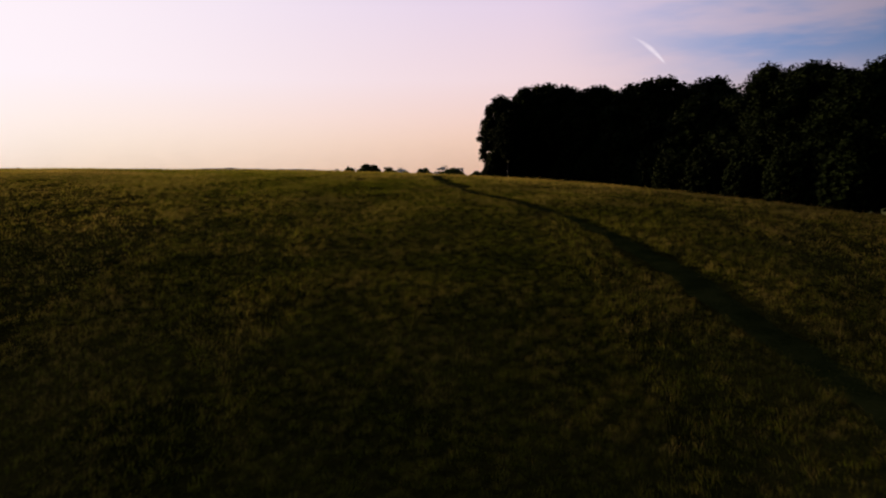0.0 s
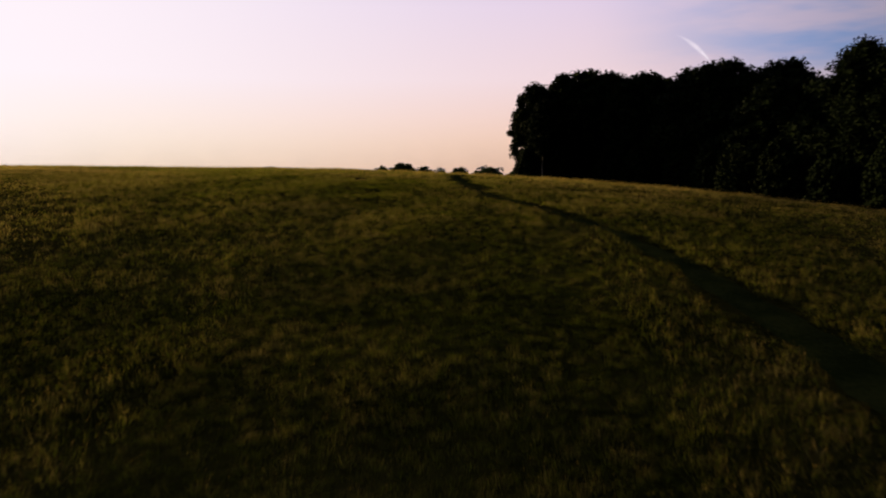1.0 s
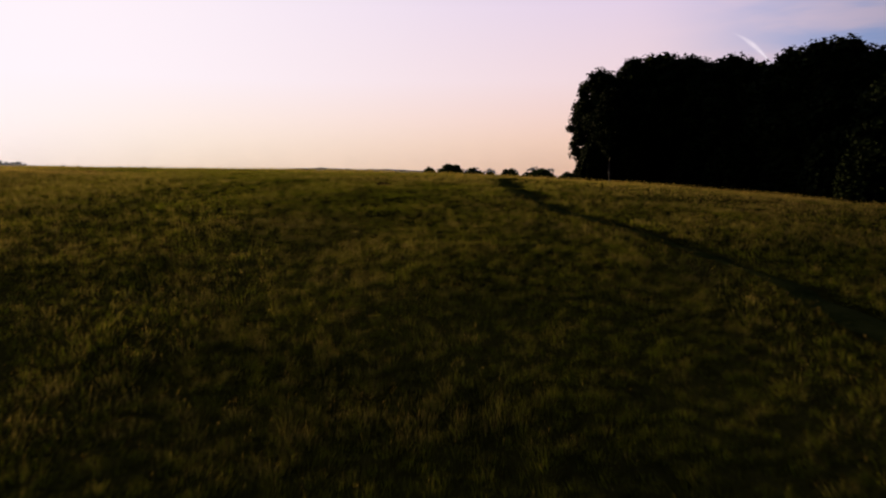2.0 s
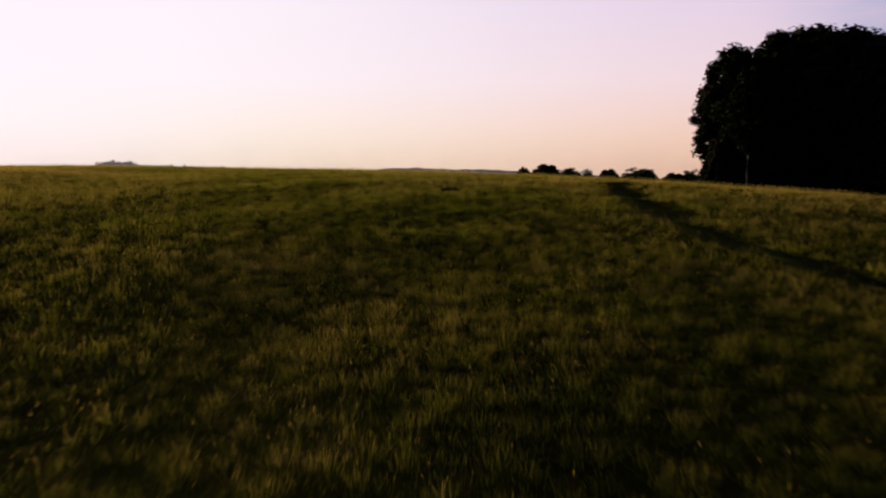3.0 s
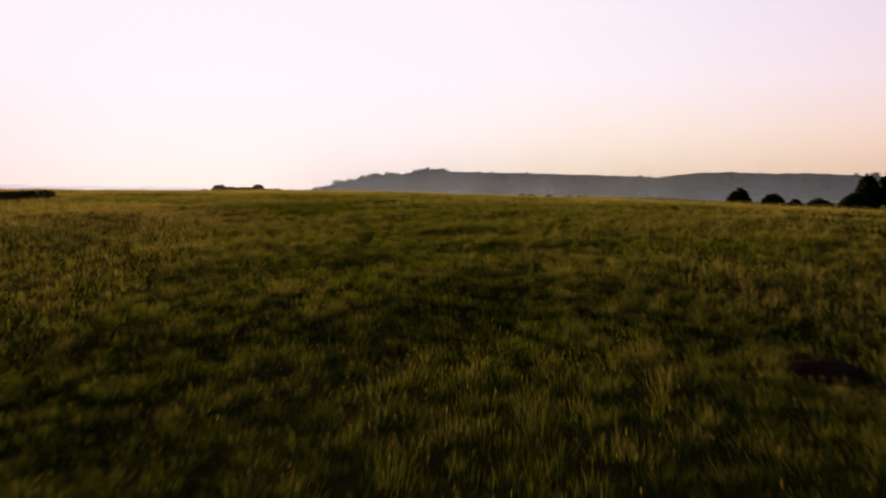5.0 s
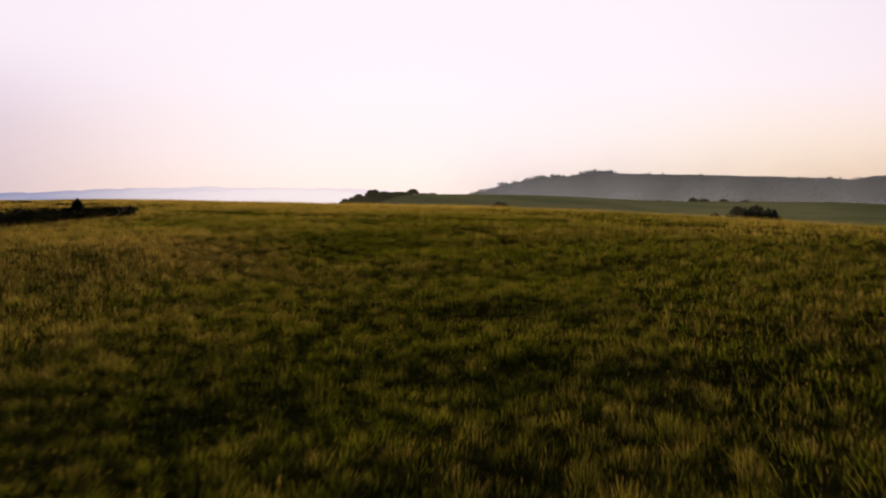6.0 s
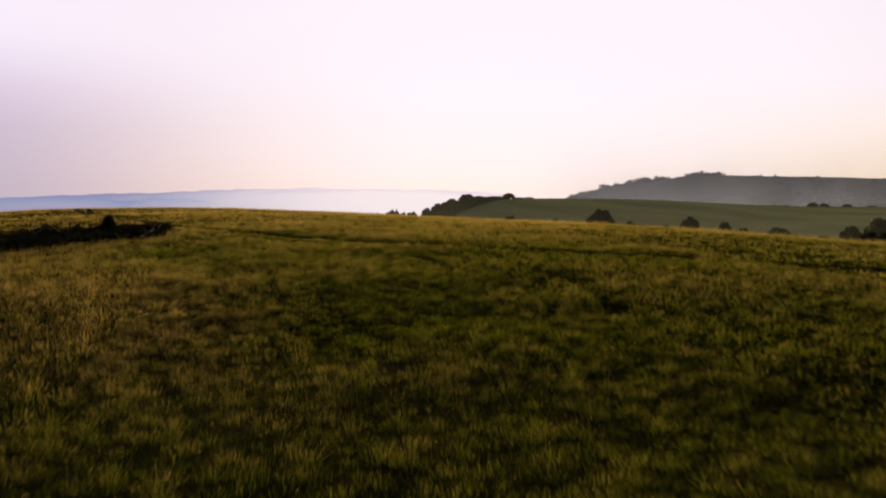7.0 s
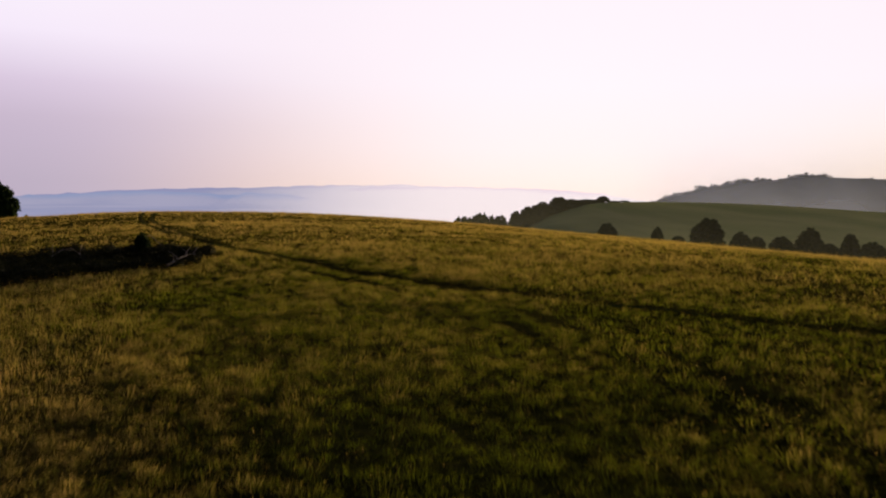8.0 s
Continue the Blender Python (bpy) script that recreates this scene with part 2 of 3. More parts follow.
def land(x, y):
    """Height of the ground: the down, a shelf to the north, a ridge across the dip to the north-west, the vale beyond."""
    x, y = np.asarray(x, float), np.asarray(y, float)
    dx, dy = x + 20, y - 76
    r = np.hypot(dx, dy)
    turn = np.degrees(np.arctan2(-dx, dy))
    north = -0.8 - 129.2 * ease(380, 1800, r)
    crest_far = np.interp(turn, [14, 40, 46, 50, 60], [423, 314, 262, 208, 190])
    crest_top = np.interp(turn, [14, 22, 31, 38, 42, 46, 50, 51.5, 53, 56, 60], [1, 1.4, 1.7, 4.0, 4.8, 5.2, 5.4, 4.3, 2.6, -3, -22])
    dip = np.interp(turn, [20, 32, 44, 56], [-2.0, -2.5, -0.6, -0.2])
    ridge = dip + (crest_top - dip) * ease(125, crest_far, r) - (crest_top + 130) * ease(crest_far, crest_far + 600, r)
    vale = 2 - 132 * ease(100, 620, r)
    south = -1 - 129 * ease(60, 900, r)
    to_ridge = ease(13, 20, turn)
    to_vale = ease(55, 62, turn)
    to_south = np.maximum(ease(125, 170, turn), ease(-60, -110, turn))
    base = north * (1 - to_ridge) + ridge * to_ridge
    base = base * (1 - to_vale) + vale * to_vale
    base = base * (1 - to_south) + south * to_south
    out = ease(1.0, 1.5, np.hypot((x + 45) / 95, (y - 75) / 65))
    hump = 0.14 * np.exp(-((x + 37) ** 2 + (y - 77) ** 2) / 40) + 0.2 * np.exp(-((x + 50) ** 2 + (y - 106) ** 2) / 300) + 0.12 * np.exp(-((x + 42) ** 2 + (y - 86) ** 2) / 60) + 0.17 * np.exp(-((x + 74) ** 2 + (y - 90) ** 2) / 500) + 0.10
    return hilltop(x, y) * (1 - out) + base * out + hump


def bumps(x, y):
    """Small unevenness of the pasture."""
    return 0.09 * (lattice(x / 1.7, y / 1.7, 3) - 0.5) + 0.09 * (lattice(x / 5.5, y / 5.5, 4) - 0.5)


def mesh_object(name, verts, faces, material, smooth=False):
    """A mesh object from arrays: faces all of one corner count."""
    verts, faces = np.asarray(verts, np.float32), np.asarray(faces, np.int32)
    me = bpy.data.meshes.new(name)
    count, corners = faces.shape
    me.vertices.add(len(verts)), me.loops.add(count * corners), me.polygons.add(count)
    me.vertices.foreach_set("co", verts.ravel())
    me.loops.foreach_set("vertex_index", faces.ravel())
    me.polygons.foreach_set("loop_start", np.arange(0, count * corners, corners, dtype=np.int32))
    if smooth:
        me.polygons.foreach_set("use_smooth", np.ones(count, bool))
    me.update(calc_edges=True)
    me.materials.append(material)
    return new(name, me)


def grid_faces(rows, cols):
    i = np.arange((rows - 1) * cols).reshape(rows - 1, cols)[:, :-1].ravel()
    return np.stack([i, i + 1, i + cols + 1, i + cols], 1)


def stretched_lines(a, b, step, far, growth):
    """Evenly spaced lines from a to b, then ever wider ones out to far."""
    out, s = [], step
    while sum(out) < far:
        s *= growth
        out.append(s)
    tail = np.cumsum(out)
    return np.concatenate([a - tail[::-1], np.arange(a, b, step), b + tail])


def build_ground():
    xs, ys = stretched_lines(-100, 45, 1.0, 4600, 1.075), stretched_lines(8, 125, 1.0, 4600, 1.075)
    gx, gy = np.meshgrid(xs, ys)
    near = 1 - ease(60, 150, np.hypot(gx + 20, gy - 70))
    gz = land(gx, gy) + near * (bumps(gx, gy))
    v = np.stack([gx, gy, gz], -1).reshape(-1, 3)
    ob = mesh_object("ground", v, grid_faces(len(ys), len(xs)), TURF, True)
    tagged(ob, "rounded grassy down of rough summer pasture", "ground", kind="structure")


build_ground()


def ridge_mesh(name, label, turns, heights, crest_at, front, back, foot, material, wobble, category="hill", drowned=-500.0):
    """A long hill seen across the vale: crest heights over the bearing, sloping down before and behind. drowned: the
    height below which its colour fades into painted mist.
    """
    bearing = np.linspace(min(turns), max(turns), 220)
    order = np.argsort(turns)
    top = np.interp(bearing, np.array(turns, float)[order], np.array(heights, float)[order])
    top = np.convolve(np.pad(top, 4, mode="edge"), np.ones(9) / 9, "valid")
    top = top + wobble * (lattice(bearing * 1.7, bearing * 0 + crest_at * 0.01, 7) - 0.5)
    s = np.linspace(0, 1, 28)
    rr = np.where(s < 0.7, front + (crest_at - front) * s / 0.7, crest_at + (back - crest_at) * (s - 0.7) / 0.3)
    lift = np.where(s < 0.7, ease(0, 0.7, s), 1 - ease(0.7, 1.0, s))
    br, r2 = np.meshgrid(np.radians(bearing), rr, indexing="ij")
    z = foot + (top[:, None] - foot) * lift[None] + wobble * 0.4 * (lattice(br * 60, r2 / 90, 9) - 0.5)
    v = np.stack([-np.sin(br) * r2 - 10, np.cos(br) * r2 + 70, z], -1).reshape(-1, 3)
    ob = mesh_object(name, v, grid_faces(len(bearing), len(rr)), material, True)
    ob.data.attributes.new("sunk", "FLOAT", "POINT").data.foreach_set("value", (top[:, None] - z + 2 * np.clip(drowned - top, 0, None)[:, None]).ravel().astype(np.float32))
    return tagged(ob, label, category, kind="structure")


HILL_TURNS = [54, 45.8, 43, 40, 37, 35.2, 30, 25, 20.5, 17, 12, 5]
HILL_TOPS = [-70, -12, 8, 22, 32, 32.5, 30.5, 27, 24, 16, 0, -40]
ridge_mesh("hill_west", "hazy grazed chalk hill with trees along its shoulder", HILL_TURNS, HILL_TOPS, 1300, 850, 1750, -110, FAR_FIELD, 1.0)
ridge_mesh("hill_north", "long hazy hill with scrub and woods", [25, 20.5, 19.5, 18, 17, 15.4, 13, 10.8, 8.6, 5, 0, -8, -14],
           [-5, 22, 33, 42, 45, 44, 41, 40.5, 37.5, 30, 22, 5, -40], 2000, 1450, 2500, -110, FAR_FIELD, 2.5)
ridge_mesh("backdrop_ridge", "ridge in painted violet haze standing out of the mist", [130, 100, 89, 86, 82, 78.6, 74, 69.8, 66.6, 64, 60, 54],
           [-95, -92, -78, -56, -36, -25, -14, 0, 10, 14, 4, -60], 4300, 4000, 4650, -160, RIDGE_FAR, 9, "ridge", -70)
ridge_mesh("backdrop_ridge_low", "wooded rise in painted blue haze in front of the mist", [120, 95, 89, 86, 82, 79, 75, 71, 68],
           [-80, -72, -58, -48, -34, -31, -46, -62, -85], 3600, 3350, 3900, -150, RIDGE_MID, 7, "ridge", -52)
ridge_mesh("backdrop_ridge_east", "ridge in painted pale haze fading into the sunlit mist", [74, 71, 69, 67, 64, 62, 58, 54, 50, 46],
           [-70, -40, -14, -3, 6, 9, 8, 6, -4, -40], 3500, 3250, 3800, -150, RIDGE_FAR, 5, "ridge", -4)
ridge_mesh("backdrop_knoll", "small hill in painted blue haze rising out of the mist", [77, 76, 75.4, 74.8, 74.2, 73.6, 73, 72, 71.2, 70, 68.5],
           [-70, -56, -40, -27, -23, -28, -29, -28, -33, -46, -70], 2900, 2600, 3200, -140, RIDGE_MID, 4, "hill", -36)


def build_mist():
    a = np.radians(np.linspace(46, 190, 120))
    r = np.array([420, 700, 1200, 2000, 3000, 4800])
    aa, rr = np.meshgrid(a, r, indexing="ij")
    v = np.stack([-np.sin(aa) * rr - 10, np.cos(aa) * rr + 70, -40 - 0.0145 * (rr - 420) + 5 * (lattice(aa * 9, rr / 500, 5) - 0.5)], -1).reshape(-1, 3)
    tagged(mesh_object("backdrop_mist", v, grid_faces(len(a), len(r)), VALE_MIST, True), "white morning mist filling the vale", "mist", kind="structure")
    # upright sheets added to lay haze over the hill, dip and ridge
    for label, material, lo, hi, r, foot, top in (("added see-through sheet of blue haze before the far hill", HILL_HAZE, -46, 52, 780, -75, 80),
                                                  ("added see-through sheet of sunlit haze in the dip", DIP_HAZE, 10, 80, 97, -30, 16),
                                                  ("added see-through sheet of sunlit haze before the ridge", DIP_HAZE, 10, 80, 152, -30, 16)):
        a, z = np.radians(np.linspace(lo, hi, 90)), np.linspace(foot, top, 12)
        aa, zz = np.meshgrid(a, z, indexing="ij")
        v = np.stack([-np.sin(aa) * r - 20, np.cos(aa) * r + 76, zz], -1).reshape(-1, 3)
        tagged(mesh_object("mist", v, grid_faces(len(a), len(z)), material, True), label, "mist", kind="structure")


build_mist()


def ribbon(name, line, width, material, label, category, lift=0.03, step=0.4, wander=0.3):
    """A strip laid along a line over the ground, with uneven edges."""
    line = np.array(line, float)
    widths = width if isinstance(width, list) else [(0, width)]
    seg = np.hypot(*np.diff(line, axis=0).T)
    along = np.concatenate([[0], np.cumsum(seg)])
    s = np.arange(0, along[-1], step)
    x, y = np.interp(s, along, line[:, 0]), np.interp(s, along, line[:, 1])
    k = np.ones(9) / 9
    x, y = np.convolve(np.pad(x, 4, mode="edge"), k, "valid"), np.convolve(np.pad(y, 4, mode="edge"), k, "valid")
    tx, ty = np.gradient(x), np.gradient(y)
    n = np.hypot(tx, ty)
    ox, oy = -ty / n, tx / n
    width = np.interp(y, *zip(*widths))
    patchy = 0.10 * ease(0.5, 0.3, lattice(s / 2.4, s * 0 + width, 17)) if len(widths) == 1 and wander > 0.2 else 0
    rows = []
    for f in (-1, -0.5, 0, 0.5, 1):
        w = width / 2 * f + wander * (lattice(s / 0.9, s * 0 + f * 7, 11) - 0.5)
        px, py = x + ox * w, y + oy * w
        rows.append(np.stack([px, py, land(px, py) + bumps(px, py)
                              + lift * (1 - abs(f)) + 0.012 - patchy], -1))
    v = np.stack(rows, 1).reshape(-1, 3)
    ob = mesh_object(name, v, grid_faces(len(s), 5), material, True)
    return tagged(ob, label, category, kind="structure")


FOOTPATH = [(10.3, 8), (10.0, 18), (9.6, 22), (9.2, 25), (8.8, 29.2), (8.2, 34), (7.4, 39.2), (6.4, 44.2), (4.6, 49.6), (2.6, 54.2), (1.2, 58.6), (0.2, 64), (-0.3, 68.5), (-0.8, 74),
            (-0.6, 78), (0.6, 81), (3, 84)]
RUT_A = [(-105, 90), (-92.9, 87.9), (-86, 87.0), (-80.9, 86.4), (-76.2, 86.2), (-71.8, 86.4), (-68.4, 86.9), (-62, 87.3), (-57.4, 87.7), (-53.8, 88.3),
         (-48.9, 89.0), (-46.5, 89.5), (-43.6, 90.0), (-41, 91.2), (-39.8, 91.8), (-38.1, 92.4), (-36.5, 93.2), (-34.7, 94.1), (-33.3, 95.2), (-26, 98)]
RUT_B = [(-104, 91.0), (-89.1, 88.1), (-80.7, 87.2), (-74.6, 86.9), (-70, 87.3), (-65.5, 87.7)]
RUT_C = [(-55, 87.5), (-51.4, 87.3), (-47.5, 87.6), (-44.4, 88.2)]
RUT_D = [(-42.5, 89.6), (-40.5, 89.4), (-38.1, 89.2), (-35.2, 89.0), (-32.7, 88.8), (-30.5, 88.2), (-28.7, 87.1), (-26.5, 85.5)]
RUT_E = [(-39.6, 88.5), (-38.2, 88.2), (-35.8, 87.5), (-33.6, 87.1), (-31.5, 86.4), (-29.8, 86.0), (-27.8, 84.8)]
FAINT = [(-13, 62.5), (-15.2, 66.2), (-16.4, 68.6), (-18.2, 71.5), (-21.3, 75.6), (-26, 80)]
ribbon("path", FOOTPATH, [(26, 1.25), (34, 1.15), (40, 0.8), (44, 0.36), (54, 0.5), (58, 0.95), (70, 1.0)], TRODDEN, "narrow trodden footpath through long grass", "footpath")
for rut, wide, rough, soil in ((RUT_A[:7], 0.34, 0.1, WORN), (RUT_A[6:], 0.3, 0.3, TRODDEN), (RUT_B, 0.32, 0.12, WORN)):
    ribbon("track", rut, wide, soil, "wheel rut worn through the pasture", "track", wander=rough)


# ---- grass ----
def near_line(x, y, line):
    """Distance of points from a line of corners."""
    best = np.full(len(x), 1e9)
    for (ax, ay), (bx, by) in zip(line[:-1], line[1:]):
        ux, uy = bx - ax, by - ay
        t = np.clip(((x - ax) * ux + (y - ay) * uy) / (ux * ux + uy * uy), 0, 1)
        best = np.minimum(best, np.hypot(x - ax - t * ux, y - ay - t * uy))
    return best


SWATHE = [(0, 18), (0, 44), (-9, 62), (-24, 79), (-48, 88)]        # the strip of pasture that is seen closest
PATCH_AT, PATCH_SIZE, PATCH_TURN = (-58.4, 79.8), (6.4, 5.0), 112.0    # bramble patch: middle, half sizes, degrees


def patch_reach(x, y):
    c, s = math.cos(radians(PATCH_TURN)), math.sin(radians(PATCH_TURN))
    u, v = (x - PATCH_AT[0]) * c + (y - PATCH_AT[1]) * s, -(x - PATCH_AT[0]) * s + (y - PATCH_AT[1]) * c
    return np.hypot(u / PATCH_SIZE[0], v / PATCH_SIZE[1]) + 0.35 * (lattice(x / 1.6, y / 1.6, 21) - 0.5)


def drift(x, y, size, seed):
    """Smooth noise, 0 to 1, in cells of the given size, each seed turned its own way."""
    c, d = math.cos(1.3 * seed + 0.4), math.sin(1.3 * seed + 0.4)
    return lattice((x * c - y * d) / size, (x * d + y * c) / size, seed)


def tussocks(x, y, size, seed):
    """The nearest of many scattered tussocks: how far off its middle is, in sizes, the way out from it, and its own chance number."""
    best, ux, uy, own = np.full(len(x), 9.0), np.zeros(len(x)), np.zeros(len(x)), np.zeros(len(x))
    u, v = x / size, y / size
    iu, iv = np.floor(u).astype(np.int64), np.floor(v).astype(np.int64)
    for di in (-1, 0, 1):
        for dj in (-1, 0, 1):
            chance = []
            for k in range(3):
                h = ((iu + di) * 374761393 + (iv + dj) * 668265263 + (seed + k) * 974634777) & 0xFFFFFFFF
                h = ((h ^ (h >> 13)) * 1274126177) & 0xFFFFFFFF
                chance.append(((h ^ (h >> 16)) & 0xFFFF) / 65535.0)
            ex, ey = u - (iu + di + chance[0]), v - (iv + dj + chance[1])
            d = np.hypot(ex, ey)
            near = d < best
            best, ux, uy, own = np.where(near, d, best), np.where(near, ex, ux), np.where(near, ey, uy), np.where(near, chance[2], own)
    return best, ux / (best + 1e-6), uy / (best + 1e-6), own


def trodden(x, y):
    """0 where feet and wheels have worn the grass away, 1 in the open sward."""
    gaps = [near_line(x, y, FOOTPATH) / np.interp(y, [26, 34, 40, 44, 54, 60], [0.95, 0.9, 0.75, 0.44, 0.52, 0.84]),
            near_line(x, y, RUT_A[:7]) / 0.26, near_line(x, y, RUT_A[6:]) / 0.58, near_line(x, y, RUT_B) / 0.24,
            0.4 + near_line(x, y, RUT_C) / 0.5, 0.62 + near_line(x, y, RUT_D) / 0.5, 0.66 + near_line(x, y, RUT_E) / 0.5]
    worn = np.min(gaps, 0)
    worn = ease(0.35, 1.3, worn + 0.5 * (drift(x, y, 0.5, 35) - 0.5) + 1.2 * (drift(x, y, 2.0, 39) - 0.40))
    worn = np.maximum(worn, 0.12 * ease(-72, -77, x))
    return np.minimum(worn, 0.62 + 0.38 * ease(0.08, 0.3, near_line(x, y, FAINT)))


def build_grass():
    rng = np.random.default_rng(5)
    verts, tris, dry_and_lit, base = [], [], [], 0

    def put(corners, ripe_and_lit):
        """Triangles by their three corners, with the ripeness and painted light of each corner."""
        nonlocal base
        n = len(corners[0])
        verts.append(np.stack(corners, 1).reshape(-1, 3))
        tris.append(base + np.arange(3 * n).reshape(n, 3))
        dry_and_lit.append(np.stack(ripe_and_lit, 1).ravel())
        base += 3 * n

    # reach from the swathe, blades a square metre, half width, share of flowering stalks, height, lean, tussocks' size
    for lo, hi, per, wide, heads, high, flop, size in ((0, 5, 1500, 0.0031, 0.012, 0.82, 1.1, 0.30), (5, 14, 440, 0.0072, 0.05, 0.95, 0.95, 0.33),
                                                       (14, 34, 112, 0.0175, 0.11, 0.8, 1.2, 0.5), (34, 88, 34, 0.040, 0.12, 0.52, 1.5, 0.8)):
        x0, x1, y0, y1 = -48 - hi, 0 + hi, max(12, 18 - hi), 88 + hi
        count = int((x1 - x0) * (y1 - y0) * per)
        x, y = rng.uniform(x0, x1, count), rng.uniform(y0, y1, count)
        d = near_line(x, y, SWATHE)
        keep = (d >= lo) & (d < hi) & (x > -118) & (x < 48) & (patch_reach(x, y) > 1.0) & (np.hypot((x + 7.1) / 0.46, (y - 66.85) / 0.38) > 1)
        x, y, d = x[keep], y[keep], d[keep]
        # tussocks: domes of blades that lean outwards, with short grass in the hollows between
        far, ux, uy, own = tussocks(x, y, size, 31)
        dome = np.clip(1 - (far / (0.42 + 0.4 * own)) ** 2, 0, 1) * (0.45 + 0.75 * own)
        keep = rng.uniform(0, 1, len(x)) < 0.42 + 0.62 * dome
        x, y, d, far, ux, uy, own, dome = (q[keep] for q in (x, y, d, far, ux, uy, own, dome))
        n = len(x)
        sward = 0.45 * drift(x, y, 5.5, 33) + 0.35 * drift(x, y, 2.3, 34) + 0.20 * drift(x, y, 1.1, 40)
        worn = trodden(x, y)
        bank = np.exp(-((x + 34) / 7) ** 2 - ((y - 77.3) / 3.2) ** 2)
        tall = rng.uniform(0, 1, n) < heads * (0.5 + 1.8 * np.clip((sward - 0.38) * 3, 0, 1) + 5 * bank) * (0.5 + dome) * worn
        h = (0.07 + 0.18 * dome) * (0.7 + 0.6 * sward) * rng.uniform(0.45, 1.15, n) * high
        h = np.where(tall, h * 0.6 + rng.uniform(0.10, 0.26, n) * (0.55 if lo >= 34 else 0.85 if lo >= 14 else 1.0), h)
        h = h * (0.16 + 0.84 * worn)
        w = wide * rng.uniform(0.6, 1.3, n) * np.where(tall, 0.22, 1.0) * (0.55 + 0.45 * worn)
        turn = rng.uniform(0, 2 * np.pi, n)
        lean = h * flop * (0.15 + 1.1 * rng.uniform(0, 1, n) ** 1.4) * np.where(tall, 0.35, 1.0)
        lx, ly = (ux * far * 1.1 + 0.55 * np.cos(turn)) * lean, (uy * far * 1.1 + 0.55 * np.sin(turn)) * lean
        face = rng.uniform(0, 2 * np.pi, n)
        ox, oy = np.cos(face) * w, np.sin(face) * w
        z = land(x, y) + bumps(x, y) - 0.02
        # own ripeness, plus painted light: gold bank, pale far sward, dimmer near swathe
        straw_tone = 0.06 + 0.55 * (sward - 0.5) + 0.40 * (own - 0.5) + 0.25 * (drift(x, y, 0.28, 46) - 0.5) + 0.10 * dome + 0.75 * bank + np.interp(d, [1, 7, 18, 32, 60], [-0.13, -0.03, 0.07, 0.16, 0.28]) - 0.04 * ease(62, 44, y) + 0.26 * ease(-36, -62, x) - 0.16 * np.exp(-((x + 31) ** 2 + (y - 82) ** 2) / 70) - 0.15 * np.exp(-((x + 9.5) ** 2 + (y - 60) ** 2) / 45)
        straw_tone = np.clip(straw_tone + 0.2 * rng.uniform(-1, 1, n), 0, 1) * (0.3 + 0.7 * worn)
        straw_tone = np.where(tall, np.maximum(straw_tone, 0.35), straw_tone)
        root_l, root_r = np.stack([x - ox, y - oy, z], -1), np.stack([x + ox, y + oy, z], -1)
        tip = np.stack([x + lx, y + ly, z + h], -1)
        # tips ripen to straw; darker roots also paint the shade inside the sward
        put([root_l, root_r, tip], [0.2 * straw_tone - 0.12, 0.2 * straw_tone - 0.12, 1.3 * straw_tone + 0.10 * worn])
        # seed heads: a slim spindle at the end of each flowering stalk
        k = np.flatnonzero(tall)
        grown = rng.uniform(0.7, 1.3, len(k))
        long, fat = (0.06 + 1.3 * wide) * grown, (0.0011 + 0.15 * wide) * grown
        stalk = (tip - (root_l + root_r) / 2)[k]
        stalk /= np.linalg.norm(stalk, axis=1)[:, None]
        side = np.stack([np.cos(face[k] + 1.0), np.sin(face[k] + 1.0), 0 * face[k]], -1)
        foot, top = tip[k] - stalk * long[:, None] * 0.4, tip[k] + stalk * long[:, None] * 0.6
        mid = tip[k]
        ripe = np.clip(rng.normal(0.55, 0.18, len(k)), 0, 1)
        put([foot, mid - side * fat[:, None], top], [ripe] * 3)
        put([foot, mid + side * fat[:, None], top], [ripe] * 3)
    ob = mesh_object("grass", np.concatenate(verts), np.concatenate(tris), GRASS)
    ob.data.attributes.new("dry_and_lit", "FLOAT", "POINT").data.foreach_set("value", np.concatenate(dry_and_lit).astype(np.float32))
    tagged(ob, "long green and straw-coloured tussocky meadow grass", "grass", kind="stuff")


build_grass()


# ---- trees and shrubs ----
def part(name, ob, parent, label=""):
    ob.name = name
    ob.parent = parent
    return tagged(ob, label)


ICO = [(0, -1, 1.618), (0, 1, 1.618), (0, -1, -1.618), (0, 1, -1.618), (-1, 1.618, 0), (1, 1.618, 0), (-1, -1.618, 0), (1, -1.618, 0), (1.618, 0, -1), (1.618, 0, 1), (-1.618, 0, -1), (-1.618, 0, 1)]
ICO_FACES = [[i, j, k] for i in range(12) for j in range(i + 1, 12) for k in range(j + 1, 12)
             if all(abs((Vector(ICO[a]) - Vector(ICO[b])).length - 2) < 0.01 for a, b in ((i, j), (j, k), (i, k)))]


